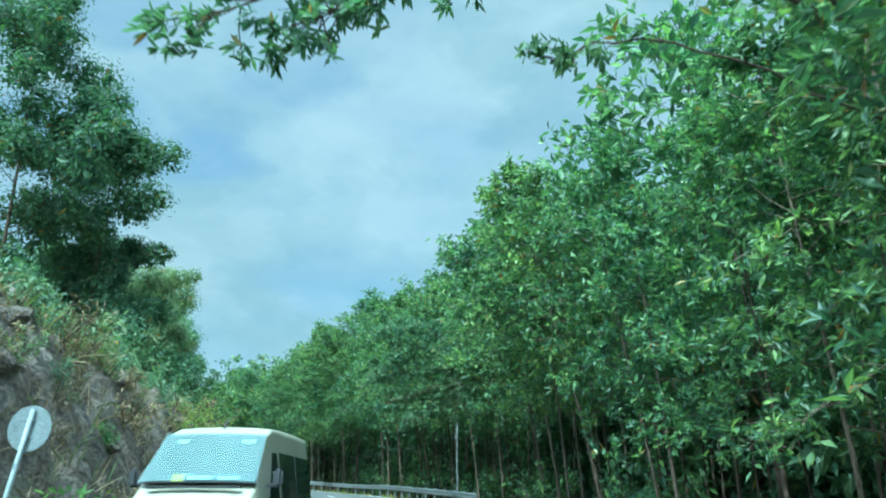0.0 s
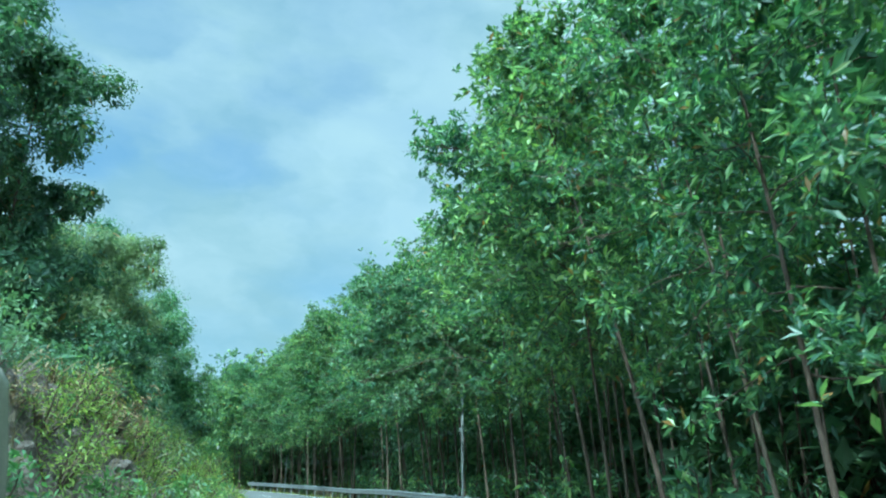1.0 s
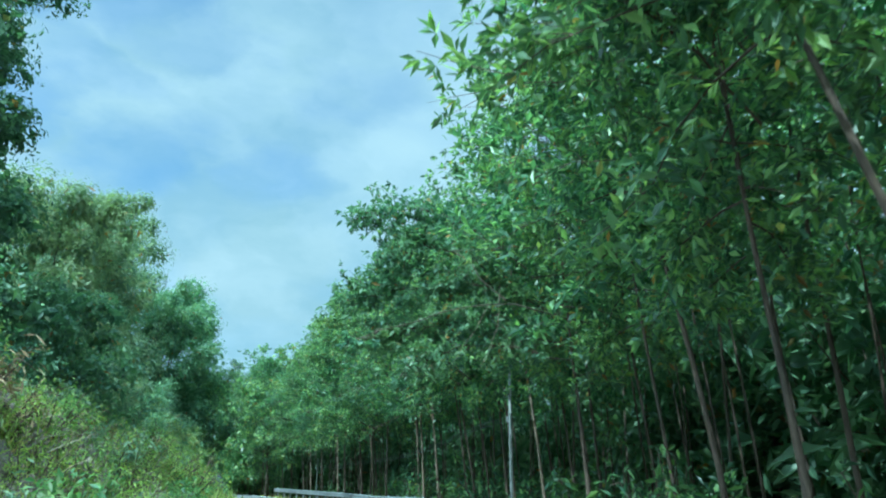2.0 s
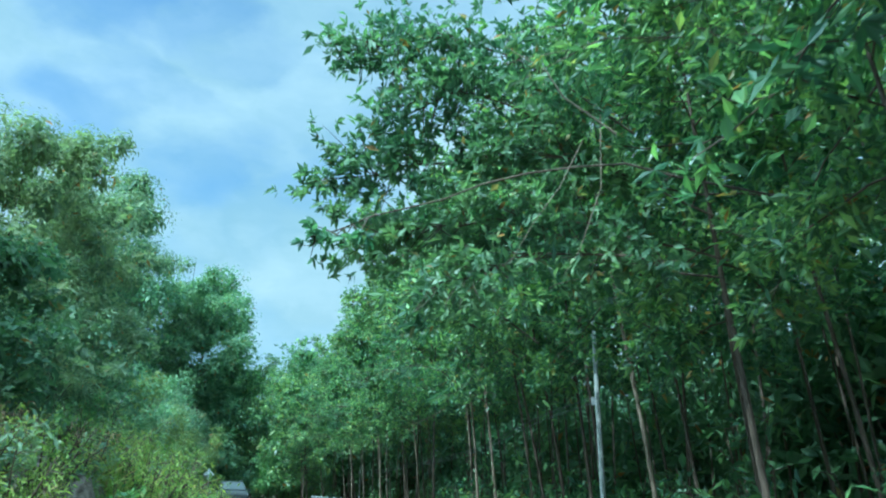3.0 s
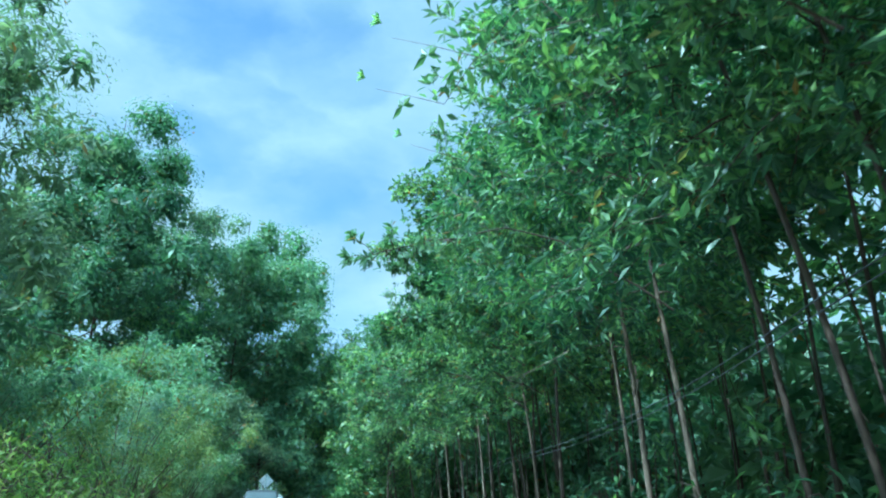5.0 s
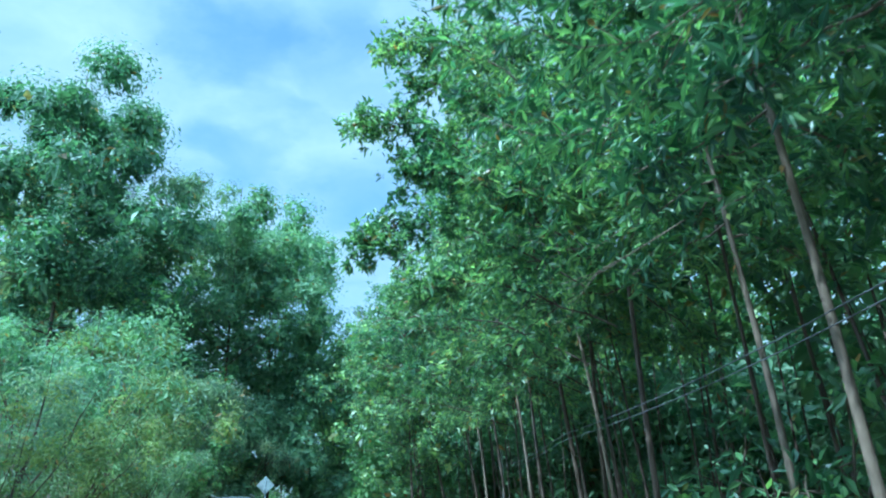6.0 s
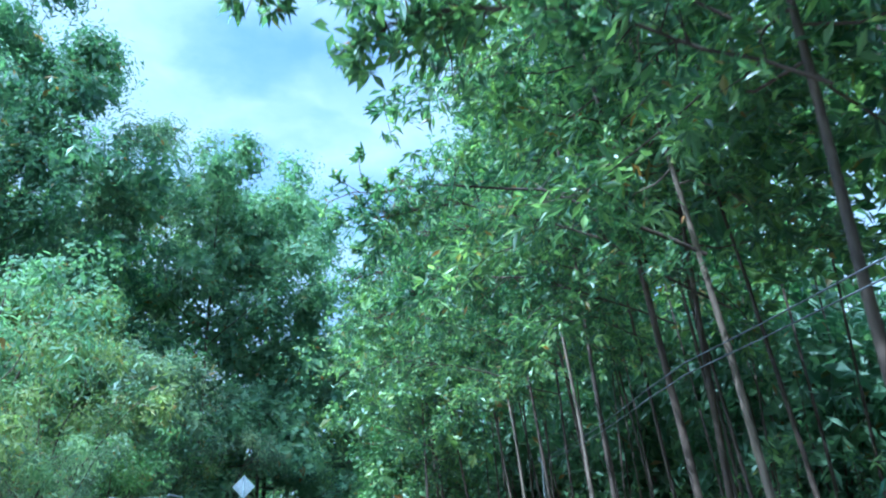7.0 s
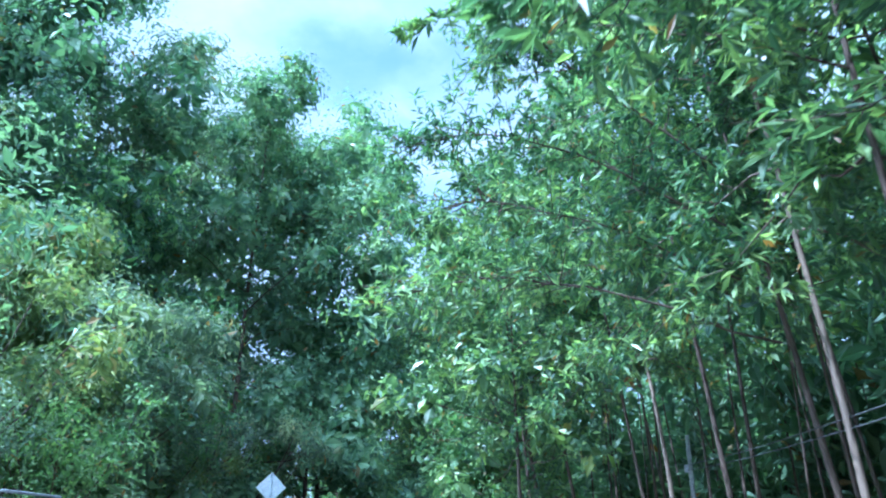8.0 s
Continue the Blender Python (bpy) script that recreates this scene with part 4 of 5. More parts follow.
for k in range(64):
    s = 5 + k * 0.85 + rng.uniform(-0.4, 0.4)
    low = k % 3
    u = (-7.6, -9.8, -11.6)[low] + rng.uniform(-0.7, 0.7)
    x, y = along(s, u)
    plant(weed[(0, 1, 2)[low] if rng.random() < 0.7 else rng.randrange(3)], float(x), float(y), rng.uniform(0, 6.3), rng.uniform(0.6, 1.3), sink=0.1)
for k in range(26):
    s, u = 7.5 + k * 0.75 + rng.uniform(-0.4, 0.4), rng.uniform(-11.2, -8.2)
    x, y = along(s, u)
    plant(weed[(0, 2, 1)[k % 3]], float(x), float(y), rng.uniform(0, 6.3), rng.uniform(0.35, 0.75), sink=0.1)
for k in range(14):
    s, u = 10 + k * 1.15 + rng.uniform(-0.4, 0.4), -7.3 + rng.uniform(-0.5, 0.5)
    x, y = along(s, u)
    plant(weed[3], float(x), float(y), rng.uniform(0, 6.3), rng.uniform(0.55, 1.0), sink=0.1)
for k in range(46):
    s, u = 26 + k * 0.92 + rng.uniform(-0.4, 0.4), (-7.2, -8.6, -9.9)[k % 3] + rng.uniform(-0.5, 0.5)
    x, y = along(s, u)
    plant(weed[3], float(x), float(y), rng.uniform(0, 6.3), rng.uniform(0.6, 1.2), sink=0.1)
for k in range(18):
    s, u = 53 + k * 0.85 + rng.uniform(-0.4, 0.4), (-8.3, -9.4, -10.4)[k % 3] + rng.uniform(-0.4, 0.4)
    x, y = along(s, u)
    plant(weed[3], float(x), float(y), rng.uniform(0, 6.3), rng.uniform(1.1, 1.6), sink=0.1)
for root in weed:
    drop_thing(root)

# stones lying in the bank
r_np = np.random.default_rng(9)
for k in range(26):
    bm = bmesh.new()
    bmesh.ops.create_icosphere(bm, subdivisions=2, radius=1.0)
    stretch = Vector((r_np.uniform(0.5, 1.2), r_np.uniform(0.4, 0.9), r_np.uniform(0.4, 0.9)))
    for v in bm.verts:
        v.co = Vector((v.co.x * stretch.x, v.co.y * stretch.y, v.co.z * stretch.z)) * (1 + 0.35 * noise.noise(v.co * 1.6 + Vector((k * 3.1, 0, 0))))
    me = bpy.data.meshes.new("stone")
    bm.to_mesh(me)
    bm.free()
    me.materials.append(BANK)
    s, u = 4 + k * 1.7, -8.4 - (k % 4) * 0.6
    x, y = along(s, u)
    ob = new("stone", me)
    size = r_np.uniform(0.22, 0.6)
    ob.matrix_basis = Matrix.Translation((float(x), float(y), float(height_su(s, u)) + 0.05)) @ Matrix.Rotation(k * 1.3, 4, "Z") @ Matrix.Diagonal((size, size, size, 1))
    tagged(ob, "weathered grey-brown stone lodged in the cut bank", "stone", "stones in the bank")

# ---- guard rail on the right ----
rail_root = new("guard_rail")
tagged(rail_root, "galvanised steel guard rail with two ridges on posts", "guard rail")
RAIL_U = 2.45
prof = [(-0.02, 0.0), (0.03, 0.05), (0.03, 0.09), (-0.02, 0.14), (-0.02, 0.17), (0.03, 0.22), (0.03, 0.26), (-0.02, 0.31)]
ss = np.arange(36, 92.1, 1.0)
verts, faces = [], []
for back in (0.0, 0.004):
    for s in ss:
        for du, dz in prof:
            x, y = along(s, RAIL_U - du + back)
            verts.append((float(x), float(y), float(road_z(s)) + 0.44 + dz))
n = len(prof)
for i in range(len(ss) - 1):
    for j in range(n - 1):
        a = i * n + j
        faces.append((a, a + 1, a + n + 1, a + n))
        o = len(ss) * n
        faces.append((o + a, o + a + n, o + a + n + 1, o + a + 1))
part("rail", mesh_of("rail", verts, faces, STEEL, True), None, rail_root)
post_mesh = None
for k, s in enumerate(np.arange(37, 92, 2.0)):
    if post_mesh is None:
        bm = bmesh.new()
        bmesh.ops.create_cone(bm, cap_ends=True, segments=12, radius1=0.06, radius2=0.06, depth=1.1)
        bmesh.ops.translate(bm, verts=bm.verts, vec=(0, 0, 0.25))
        first = part("post", bm, STEEL, rail_root)
        post_mesh = first.data
    else:
        first = part("post", post_mesh, None, rail_root)
    x, y = along(s, RAIL_U + 0.09)
    first.location = (float(x), float(y), float(road_z(s)))

# ---- pole and cables ----
CONCRETE = surface("concrete", ((0.3, (0.19, 0.19, 0.185)), (0.7, (0.31, 0.31, 0.30))), 2.0, 0.85, 40.0, 0.3, 0.004)
CABLE = surface("cable_sheath", ((0.3, (0.05, 0.05, 0.055)), (0.7, (0.10, 0.10, 0.11))), 5.0, 0.6, 60.0, 0.1, 0.002)


def pole(x, y, tall, hook, label):
    root = new("utility_pole")
    z0 = ground_at(x, y)
    root.location = (x, y, z0)
    tagged(root, label, "utility pole", "poles with cables")
    v, f = tubes([[(np.array([0, 0, -0.4]), 0.075), (np.array([0, 0, tall * 0.5]), 0.066), (np.array([0.01, 0, tall]), 0.056), (np.array([0.01, 0, tall + 0.001]), 0.001)]], 16)
    part("shaft", mesh_np("pole_shaft", v, f, CONCRETE, True), None, root)
    bm = bmesh.new()
    bmesh.ops.create_cube(bm, size=1.0, matrix=Matrix.Translation((-0.10, 0, hook - z0)) @ Matrix.Diagonal((0.12, 0.05, 0.22, 1)))
    bmesh.ops.bevel(bm, geom=bm.edges[:], offset=0.008, segments=2, affect="EDGES")
    part("bracket", bm, STEEL, root)
    return root


pole(0.85, 47.4, 6.4, 5.0, "slim pale concrete utility pole among the trees")
px2, py2 = (float(v) for v in along(94, 7.2))
pole(px2, py2, 4.0, 5.5, "slim pale concrete utility pole further along the road")
for off in (0.0, 0.14):
    line = []
    for k in range(25):
        q = k / 24
        x, y = 0.72 + (px2 - 0.84) * q, 47.4 + (py2 - 47.4) * q
        xs, ys = (float(v) for v in along(47 + 47 * q, 3.6 + 3.6 * max(0.0, q - 0.55) / 0.45))
        mid = min(1.0, 8 * q, 8 * (1 - q))
        z = 4.95 + 0.5 * q + off - 0.5 * 4 * q * (1 - q)
        line.append((np.array([x + (xs - x) * mid, y + (ys - y) * mid, z]), 0.008))
    v, f = tubes([line], 6)
    tagged(new("cable", mesh_np("cable", v, f, CABLE, True)), "dark overhead cable sagging beside the trees", "cable", "cables along the road")

# ---- road signs, seen from behind ----


def sign(x, y, z, shape, size, turn, lean, label, metal):
    root = new("road_sign")
    z0 = ground_at(x, y)
    root.matrix_basis = Matrix.Translation((x, y, z0)) @ Matrix.Rotation(turn, 4, "Z") @ Matrix.Rotation(lean, 4, "Y")
    tagged(root, label, "road sign", "road signs seen from behind")
    h = z - z0
    v, f = tubes([[(np.array([0, 0, -0.4]), 0.038), (np.array([0, 0, h + size * 0.42]), 0.038), (np.array([0, 0, h + size * 0.421]), 0.002)]], 12)
    part("post", mesh_np("sign_post", v, f, SIGN_SHADED, True), None, root)
    bm = bmesh.new()
    seg = 40 if shape == "round" else 4
    bmesh.ops.create_cone(bm, cap_ends=True, segments=seg, radius1=size / 2, radius2=size / 2, depth=0.02)
    bmesh.ops.bevel(bm, geom=[e for e in bm.edges if e.calc_face_angle(0) > 1.0], offset=0.006, segments=2, affect="EDGES")
    bmesh.ops.rotate(bm, verts=bm.verts, matrix=Matrix.Rotation(radians(90), 3, "X"))
    bmesh.ops.translate(bm, verts=bm.verts, vec=(0, 0.052, h))
    part("plate", bm, metal, root, "bare grey metal back of the plate")
    for dz in (-0.18, 0.18):
        bm = bmesh.new()
        bmesh.ops.create_cube(bm, size=1.0, matrix=Matrix.Translation((0, 0.012, h + dz * size)) @ Matrix.Diagonal((0.11, 0.06, 0.03, 1)))
        bmesh.ops.bevel(bm, geom=bm.edges[:], offset=0.005, segments=1, affect="EDGES")
        part("clamp", bm, SIGN_SHADED, root)
    return root


sign(-6.75, 11.6, 2.52, "round", 0.70, radians(-4), radians(9), "round road sign seen from behind on a leaning post", SIGN_SHADED)
sign(-30.87, 88.83, 5.19, "diamond", 0.96, radians(32), radians(0.5), "diamond road sign seen from behind at the bend", SIGN_PALE)

# ---- van in the oncoming lane ----
VAN_PAINT = surface("cream_paint", ((0.3, (0.36, 0.335, 0.26)), (0.7, (0.43, 0.405, 0.32))), 1.2, 0.32, 60.0, 0.05, 0.001)
RUBBER = surface("tyre_rubber", ((0.3, (0.025, 0.025, 0.025)), (0.7, (0.05, 0.05, 0.05))), 4.0, 0.85, 40.0, 0.3, 0.003)
TRIM = surface("black_plastic", ((0.3, (0.03, 0.03, 0.032)), (0.7, (0.055, 0.055, 0.058))), 4.0, 0.6, 60.0, 0.2, 0.001)
YELLOW = surface("yellow_card", ((0.3, (0.70, 0.55, 0.02)), (0.7, (0.80, 0.66, 0.04))), 4.0, 0.6, 60.0, 0.1, 0.001)
PALE = surface("pale_sticker", ((0.3, (0.55, 0.75, 0.78)), (0.7, (0.70, 0.85, 0.86))), 4.0, 0.5, 60.0, 0.1, 0.001)


def glass_material(name, tint, rough=0.03, clear=0.35, coat=0.6, ior=1.5):
    """Dark window glass: a mirror-smooth coat over a tinted, partly clear pane."""
    m, n, l, b = material(name)
    b.inputs["Base Color"].default_value = (*tint, 1)
    b.inputs["Roughness"].default_value = rough
    b.inputs["Transmission Weight"].default_value = clear
    b.inputs["IOR"].default_value = ior
    b.inputs["Coat Weight"].default_value = coat
    dust = noise_node(n, l, 3.0, 5.0)
    l.new(ramp_node(n, l, dust, (0.3, (rough, rough, rough)), (0.8, (rough + 0.12,) * 3)), b.inputs["Roughness"])
    return m


WINDSCREEN = glass_material("windscreen_glass", (0.70, 0.86, 0.86), clear=0.92, coat=0.0, ior=1.2)
DARK_GLASS = glass_material("tinted_glass", (0.02, 0.03, 0.032), clear=0.15)
LAMP_GLASS = glass_material("lamp_glass", (0.6, 0.62, 0.62), 0.08, 0.5)


def loft(sections, caps=True):
    """A closed skin through rings of equal length."""
    bm = bmesh.new()
    rings = [[bm.verts.new(p) for p in ring] for ring in sections]
    n = len(rings[0])
    for a, b in zip(rings, rings[1:]):
        for k in range(n):
            bm.faces.new((a[k], a[(k + 1) % n], b[(k + 1) % n], b[k]))
    if caps:
        bm.faces.new(rings[0][::-1])
        bm.faces.new(rings[-1])
    bmesh.ops.recalc_face_normals(bm, faces=bm.faces)
    return bm


def box(bm, at, size, rot=None, bevel=0.01):
    m = Matrix.Translation(at) @ (rot or Matrix.Identity(4)) @ Matrix.Diagonal((*size, 1))
    made = bmesh.ops.create_cube(bm, size=1.0, matrix=m)["verts"]
    if bevel:
        edges = list({e for v in made for e in v.link_edges})
        bmesh.ops.bevel(bm, geom=edges, offset=bevel, segments=2, affect="EDGES")


def half_width(z, belt, roof, w, tuck):
    """Half the body's breadth at a height."""
    if z <= belt:
        return w - 0.05 * max(0.0, 1 - (z - 0.3) / 0.35)
    q = (z - belt) / max(roof - belt, 0.01)
    return w - tuck * q ** 1.3


def patch(points, mat_thick=0.006):
    """A thin curved pane through a grid of places (rows of equal length)."""
    bm = bmesh.new()
    grid = [[bm.verts.new(p) for p in row] for row in points]
    for a, b in zip(grid, grid[1:]):
        for k in range(len(a) - 1):
            bm.faces.new((a[k], a[k + 1], b[k + 1], b[k]))
    bmesh.ops.recalc_face_normals(bm, faces=bm.faces)
    bmesh.ops.solidify(bm, geom=bm.faces[:], thickness=mat_thick)
    return bm


def wheel(parent, x, y, r, wide):
    tyre_bm = bmesh.new()
    prof = [(r * 0.62, -wide / 2), (r * 0.93, -wide / 2), (r, -wide * 0.36), (r, wide * 0.36), (r * 0.93, wide / 2), (r * 0.62, wide / 2)]
    rings = [[tyre_bm.verts.new((dx, math.cos(a) * q, math.sin(a) * q)) for q, dx in prof] for a in [k * math.tau / 28 for k in range(28)]]
    for k in range(28):
        a, b = rings[k], rings[(k + 1) % 28]
        for j in range(len(prof)):
            tyre_bm.faces.new((a[j], a[(j + 1) % len(prof)], b[(j + 1) % len(prof)], b[j]))
    bmesh.ops.recalc_face_normals(tyre_bm, faces=tyre_bm.faces)
    hub = new("wheel")
    hub.parent = parent
    hub.location = (x, y, r)
    part("tyre", tyre_bm, RUBBER, hub)
    rim = bmesh.new()
    bmesh.ops.create_cone(rim, cap_ends=True, segments=24, radius1=r * 0.62, radius2=r * 0.55, depth=wide * 0.8, matrix=Matrix.Rotation(radians(90), 4, "Y"))
    for k in range(5):
        a = k * math.tau / 5
        box(rim, (math.copysign(wide * 0.42, x), math.cos(a) * r * 0.3, math.sin(a) * r * 0.3), (0.02, r * 0.18, r * 0.18), bevel=0.01)
    part("rim", rim, STEEL, hub)


def van_ring(y, z_low, z_top, belt, w, tuck, round_top=0.10):
    """One cross-section of the body, 24 corners round."""
    zs = [z_low, z_low + 0.08, (z_low + belt) / 2, belt, belt + (z_top - belt) * 0.45, z_top - round_top, z_top - round_top * 0.35]
    side = [(half_width(z, belt, z_top, w, tuck), z) for z in zs]
    top = side[-1][0]
    side.append((top - round_top * 0.45, z_top - 0.012))
    side += [(top * 0.55, z_top + 0.012), (0.0, z_top + 0.02)]
    ring = [Vector((x, y, z)) for x, z in side] + [Vector((-x, y, z)) for x, z in side[:-1][::-1]]
    return ring


def build_van(x, y, turn):
    """A high-roofed passenger van; its front looks along -y."""
    van = new("van")
    van.matrix_basis = Matrix.Translation((x, y, 0.012)) @ Matrix.Rotation(turn, 4, "Z")
    tagged(van, "cream-white passenger van with tinted windows on the road", "van")
    W = 0.90
    rings = [van_ring(-2.34, 0.42, 0.90, 0.80, 0.74, 0.10, 0.06), van_ring(-2.27, 0.32, 1.12, 0.95, 0.83, 0.12, 0.08), van_ring(-1.95, 0.28, 1.36, 1.10, 0.88, 0.14, 0.10),
             van_ring(-1.42, 0.28, 1.62, 1.25, W, 0.10, 0.05), van_ring(-1.10, 0.28, 1.95, 1.25, W, 0.13, 0.05), van_ring(-0.72, 0.28, 2.36, 1.25, W, 0.17, 0.05), van_ring(-0.35, 0.28, 2.49, 1.25, W, 0.18, 0.08),
             van_ring(0.3, 0.28, 2.52, 1.25, W, 0.18, 0.12), van_ring(1.5, 0.28, 2.53, 1.25, W, 0.18, 0.12), van_ring(2.40, 0.30, 2.52, 1.25, W, 0.18, 0.12), van_ring(2.58, 0.34, 2.44, 1.25, 0.88, 0.19, 0.12), van_ring(2.62, 0.40, 2.36, 1.25, 0.85, 0.19, 0.12)]
    bm = loft(rings)
    for f in bm.faces:
        f.smooth = True
    part("body", bm, VAN_PAINT, van)

    def skin(yy, z):
        zt = float(np.interp(yy, [-1.42, -0.72, -0.35, 0.3, 2.4], [1.62, 2.36, 2.49, 2.52, 2.52]))
        return half_width(z, 1.25, zt, W, float(np.interp(yy, [-1.42, -0.72, 2.4], [0.12, 0.18, 0.18]))) + 0.012

    rows = []
    for q in np.linspace(0, 1, 7):
        yy, z = -1.44 + 0.74 * q, 1.655 + 0.70 * q
        hw = 0.815 - 0.075 * q
        rows.append([(hw * a, yy - 0.035 - 0.05 * (1 - a * a), z + 0.02 * (1 - a * a)) for a in np.linspace(-1, 1, 9)])
    # a dark sheet over the body skin stands for the unlit cab inside
    part("cabin_shade", patch(rows), TRIM, van, "dark sheet behind the windscreen, standing for the shaded cab")
    part("windscreen", patch([[(px, py - 0.03, pz + 0.03) for px, py, pz in row] for row in rows]), WINDSCREEN, van, "wide sloping windscreen")
    for sg in (1, -1):
        for name, y0, y1, z0, z1, lean in (("door_window", -0.98, -0.28, 1.32, 2.12, 0.42), ("side_window", -0.10, 1.02, 1.34, 2.14, 0.0), ("side_window", 1.12, 2.36, 1.34, 2.14, 0.0)):
            rows = []
            for q in np.linspace(0, 1, 5):
                z = z0 + (z1 - z0) * q
                a = y0 + lean * q * (1 if lean else 0)
                rows.append([(sg * skin(yy, z), yy, z) for yy in np.linspace(a, y1, 5)])
            part(name, patch(rows), DARK_GLASS, van)
        bm = bmesh.new()
        box(bm, (sg * 1.03, -1.12, 1.74), (0.14, 0.12, 0.26), bevel=0.04)
        mirror = part("mirror", bm, TRIM, van, "black plastic door mirror")
        bm = bmesh.new()
        box(bm, (sg * 0.93, -1.10, 1.64), (0.14, 0.05, 0.05), bevel=0.01)
        part("mirror_arm", bm, TRIM, mirror)
        bm = bmesh.new()
        box(bm, (sg * 0.66, -2.25, 1.00), (0.34, 0.10, 0.24), bevel=0.04)
        part("headlight", bm, LAMP_GLASS, van)
        bm = bmesh.new()
        box(bm, (sg * 0.912, 0.6, 0.62), (0.02, 3.2, 0.10), bevel=0.008)
        part("side_moulding", bm, TRIM, van)
        bm = bmesh.new()
        box(bm, (sg * 0.912, -0.36, 1.18), (0.03, 0.16, 0.035), bevel=0.01)
        part("door_handle", bm, TRIM, van)
        bm = bmesh.new()
        box(bm, (sg * 0.30 - 0.1, -1.55, 1.675), (0.66, 0.025, 0.02), Matrix.Rotation(radians(6 * sg), 4, "Z"), 0.006)
        part("wiper", bm, TRIM, van)
        for yy in (-1.42, 1.55):
            wheel(van, sg * 0.775, yy, 0.34, 0.20)
        bm = bmesh.new()
        box(bm, (sg * 0.79, 2.60, 1.15), (0.12, 0.06, 0.5), bevel=0.02)
        part("tail_light", bm, surface("red_lens", ((0.3, (0.35, 0.02, 0.02)), (0.7, (0.5, 0.03, 0.03))), 4.0, 0.25, 60.0, 0.1, 0.001), van)
    bm = bmesh.new()
    box(bm, (0, -1.62, 1.615), (1.3, 0.10, 0.03), bevel=0.01)
    part("cowl_vent", bm, TRIM, van, "dark vent strip below the windscreen")
    bm = bmesh.new()
    box(bm, (0, -2.30, 0.50), (1.58, 0.14, 0.26), bevel=0.05)
    part("front_bumper", bm, TRIM, van)
    bm = bmesh.new()
    for k in range(4):
        box(bm, (0, -2.305 + 0.012 * k, 0.78 + 0.07 * k), (0.95, 0.06, 0.03), bevel=0.008)
    part("grille", bm, TRIM, van)
    bm = bmesh.new()
    box(bm, (0, 2.62, 0.50), (1.58, 0.12, 0.2), bevel=0.04)
    part("rear_bumper", bm, TRIM, van)
    v, f = tubes([[(np.array([0.0, -0.45, 2.48]), 0.018), (np.array([0.0, -0.40, 2.54]), 0.012), (np.array([0.02, -0.30, 2.66]), 0.005)]], 8)
    part("antenna", mesh_np("antenna", v, f, TRIM, True), None, van)
    bm = bmesh.new()
    box(bm, (0, -1.12, 1.60), (1.5, 0.5, 0.08), bevel=0.03)
    dash = part("dashboard", bm, TRIM, van)
    for name, xx, ww, hh, mt in (("yellow_card", -0.28, 0.17, 0.13, YELLOW), ("folded_paper", 0.02, 0.34, 0.07, PALE), ("folded_paper", 0.42, 0.30, 0.06, PALE)):
        bm = bmesh.new()
        box(bm, (xx, -1.475 + 0.05 * abs(xx), 1.735), (ww, 0.006, hh), Matrix.Rotation(radians(-45), 4, "X"), 0.002)
        part(name, bm, mt, dash)
    for xx, ww in ((-0.45, 0.16), (0.52, 0.20)):
        bm = bmesh.new()
        box(bm, (xx, -0.905, 2.255), (ww, 0.006, 0.07), Matrix.Rotation(radians(-47), 4, "X"), 0.001)
        part("sticker", bm, PALE, van, "pale sticker on the windscreen")
    return van


build_van(-3.42, 12.1, radians(-0.5))

# ---- dark car in the oncoming lane at the bend ----
CAR_PAINT = surface("dark_car_paint", ((0.3, (0.012, 0.015, 0.017)), (0.7, (0.020, 0.023, 0.025))), 1.2, 0.85, 60.0, 0.03, 0.001)


# plain dark matte surface, so the pane shows no bright sky reflection
CAR_GLASS = surface("matte_dark_glass", ((0.3, (0.022, 0.030, 0.032)), (0.7, (0.04, 0.05, 0.052))), 2.0, 0.5, 60.0, 0.02, 0.001)


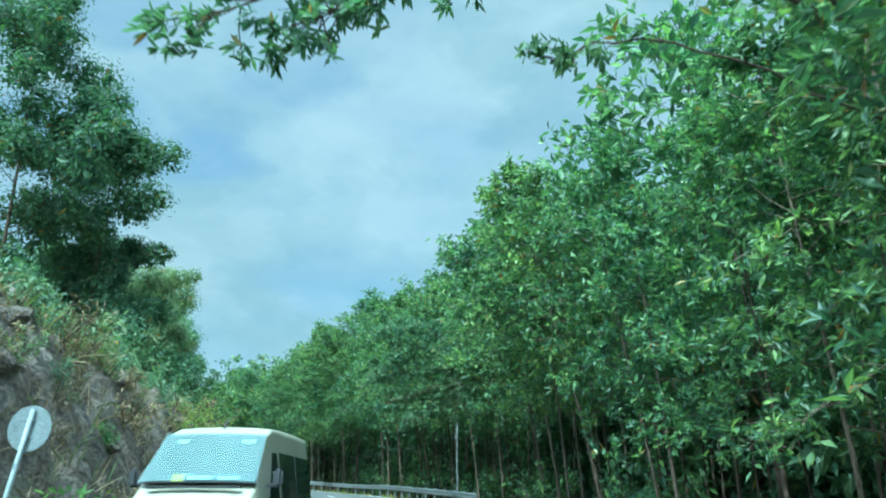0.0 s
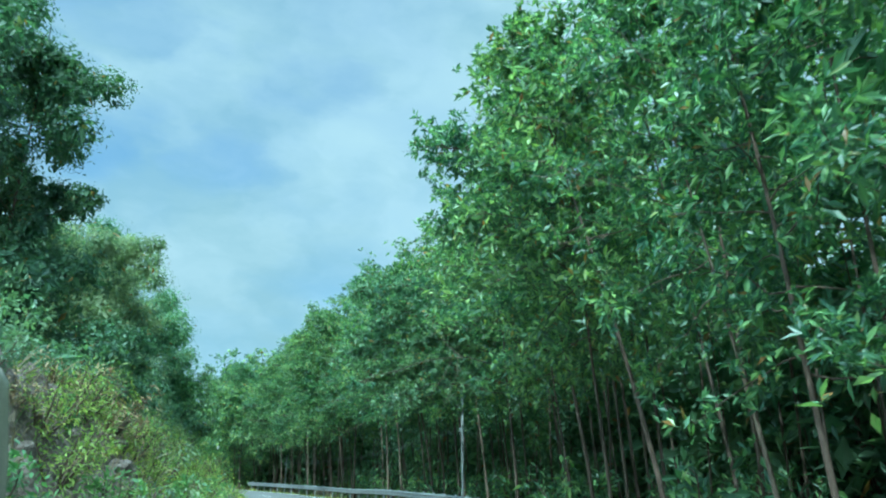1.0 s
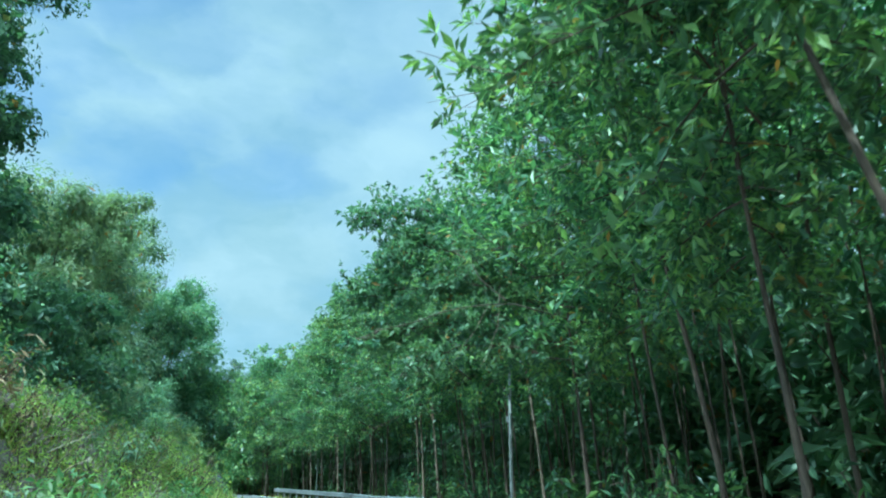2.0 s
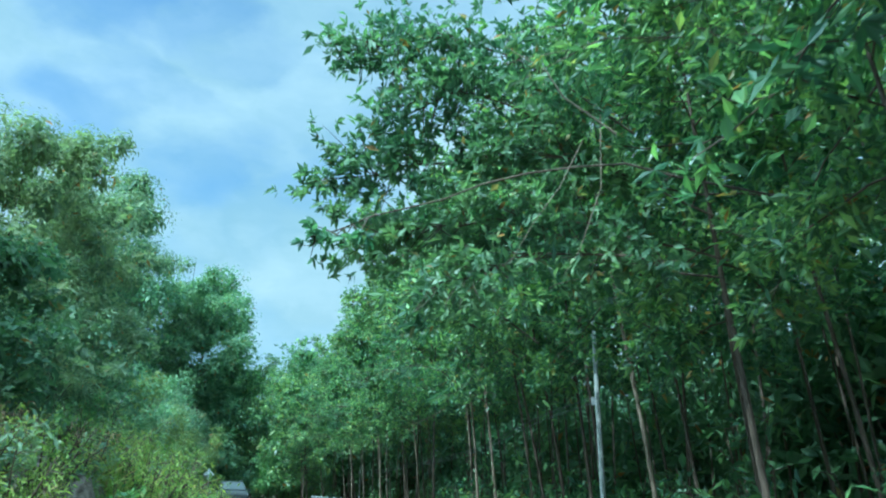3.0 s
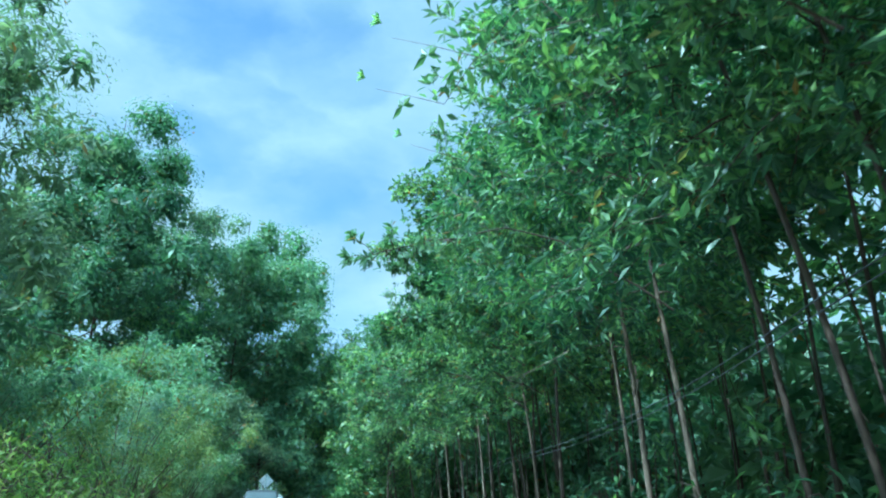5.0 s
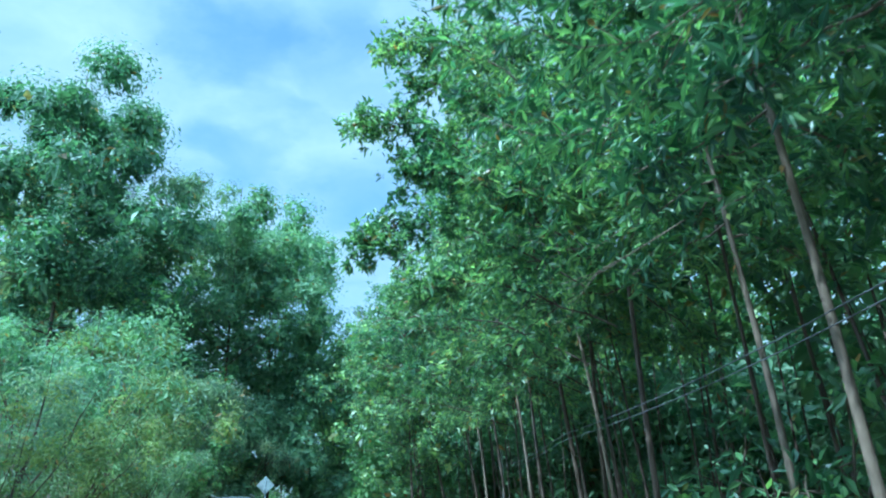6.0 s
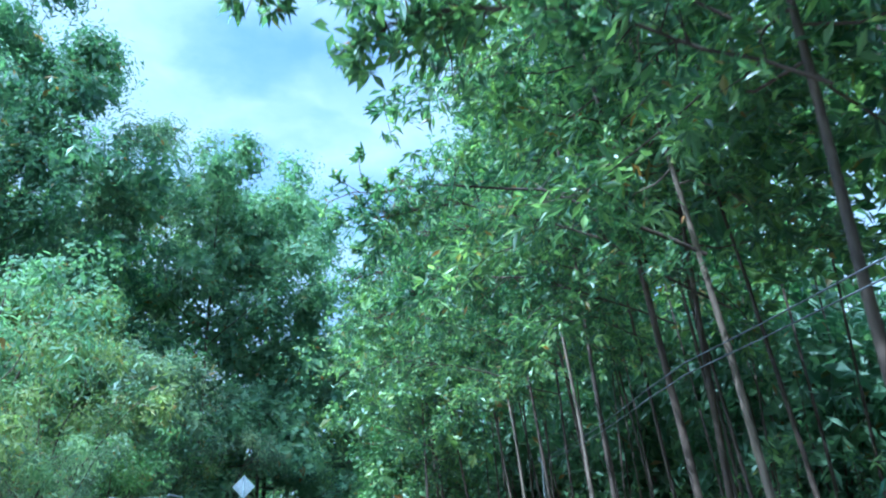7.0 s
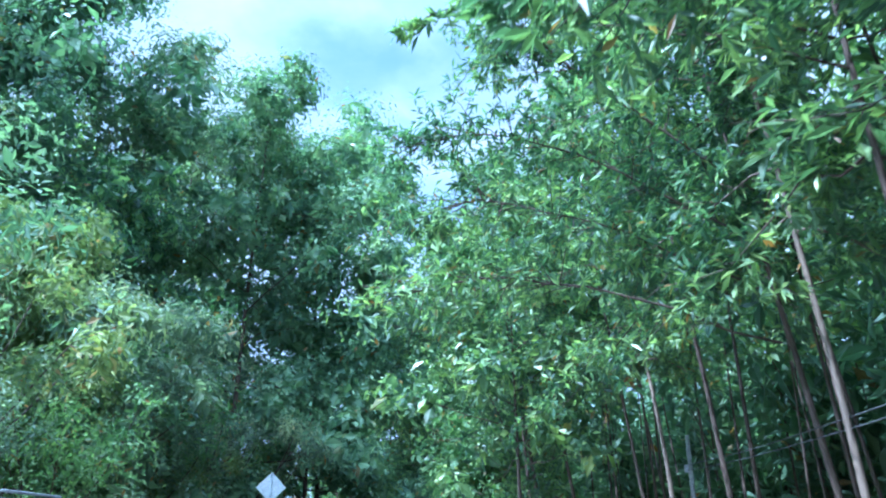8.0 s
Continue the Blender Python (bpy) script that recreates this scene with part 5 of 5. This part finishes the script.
def build_car(s, u):
    """A tall five-door car; its front looks along -y, towards the camera."""
    car = new("car")
    x, y = along(s, u)
    car.matrix_basis = Matrix.Translation((float(x), float(y), float(road_z(s)) + 0.012)) @ Matrix.Rotation(radians(road_turn(s)), 4, "Z")
    tagged(car, "dark grey car with roof rails in the oncoming lane", "car")
    W = 0.90
    body = [van_ring(-2.20, 0.40, 0.80, 0.70, 0.70, 0.08, 0.06), van_ring(-2.12, 0.30, 0.95, 0.80, 0.82, 0.08, 0.07), van_ring(-1.5, 0.26, 1.06, 0.85, W, 0.08, 0.08), van_ring(-0.95, 0.26, 1.12, 0.85, W, 0.08, 0.08),
            van_ring(0.5, 0.26, 1.14, 0.85, W, 0.06, 0.06), van_ring(1.9, 0.28, 1.14, 0.85, W, 0.06, 0.06), van_ring(2.15, 0.34, 1.08, 0.85, 0.86, 0.08, 0.08), van_ring(2.22, 0.42, 0.98, 0.85, 0.80, 0.08, 0.08)]
    cabin = [van_ring(-0.98, 1.06, 1.14, 1.08, 0.78, 0.02, 0.03), van_ring(-0.30, 1.06, 1.62, 1.10, 0.84, 0.20, 0.07), van_ring(0.05, 1.06, 1.69, 1.10, 0.85, 0.22, 0.07), van_ring(1.2, 1.06, 1.70, 1.10, 0.85, 0.22, 0.07),
             van_ring(1.85, 1.06, 1.62, 1.10, 0.84, 0.22, 0.08), van_ring(2.10, 1.06, 1.18, 1.10, 0.80, 0.05, 0.04)]
    for name, rings in (("body", body), ("roof", cabin)):
        bm = loft(rings)
        for f in bm.faces:
            f.smooth = True
        part(name, bm, CAR_PAINT, car)
    rows = [[((0.70 - 0.10 * q) * a, -0.96 + 0.64 * q - 0.03 - 0.03 * (1 - a * a), 1.17 + 0.42 * q + 0.012) for a in np.linspace(-1, 1, 7)] for q in np.linspace(0, 1, 5)]
    part("windscreen", patch(rows), CAR_GLASS, car)
    for sg in (1, -1):
        for y0, y1, lean in ((-0.55, 0.35, 0.35), (0.42, 1.25, 0.0), (1.32, 1.80, 0.0)):
            rows = [[(sg * (0.862 - 0.20 * q ** 1.3), yy, 1.16 + 0.40 * q) for yy in np.linspace(y0 + lean * q, y1, 4)] for q in np.linspace(0, 1, 4)]
            part("side_window", patch(rows), DARK_GLASS, car)
        v, f = tubes([[(np.array([sg * 0.60, 0.0, 1.72]), 0.014), (np.array([sg * 0.61, 0.15, 1.755]), 0.016), (np.array([sg * 0.61, 1.4, 1.755]), 0.016), (np.array([sg * 0.60, 1.55, 1.70]), 0.014)]], 8)
        part("roof_rail", mesh_np("roof_rail", v, f, STEEL, True), None, car, "bright metal roof rail")
        for name, at, size, mt in (("mirror", (sg * 1.0, -0.62, 1.16), (0.18, 0.10, 0.13), CAR_PAINT), ("headlight", (sg * 0.62, -2.10, 0.80), (0.34, 0.12, 0.13), LAMP_GLASS), ("door_handle", (sg * 0.905, 0.2, 0.95), (0.025, 0.18, 0.03), STEEL)):
            bm = bmesh.new()
            box(bm, at, size, bevel=0.025 if name != "door_handle" else 0.008)
            part(name, bm, mt, car)
        for yy in (-1.38, 1.36):
            wheel(car, sg * 0.80, yy, 0.33, 0.20)
    for name, at, size in (("grille", (0, -2.20, 0.66), (0.9, 0.06, 0.16)), ("front_bumper", (0, -2.16, 0.42), (1.5, 0.12, 0.16)), ("rear_bumper", (0, 2.18, 0.48), (1.5, 0.12, 0.18))):
        bm = bmesh.new()
        box(bm, at, size, bevel=0.03)
        part(name, bm, TRIM, car)
    return car


build_car(81.0, -5.2)
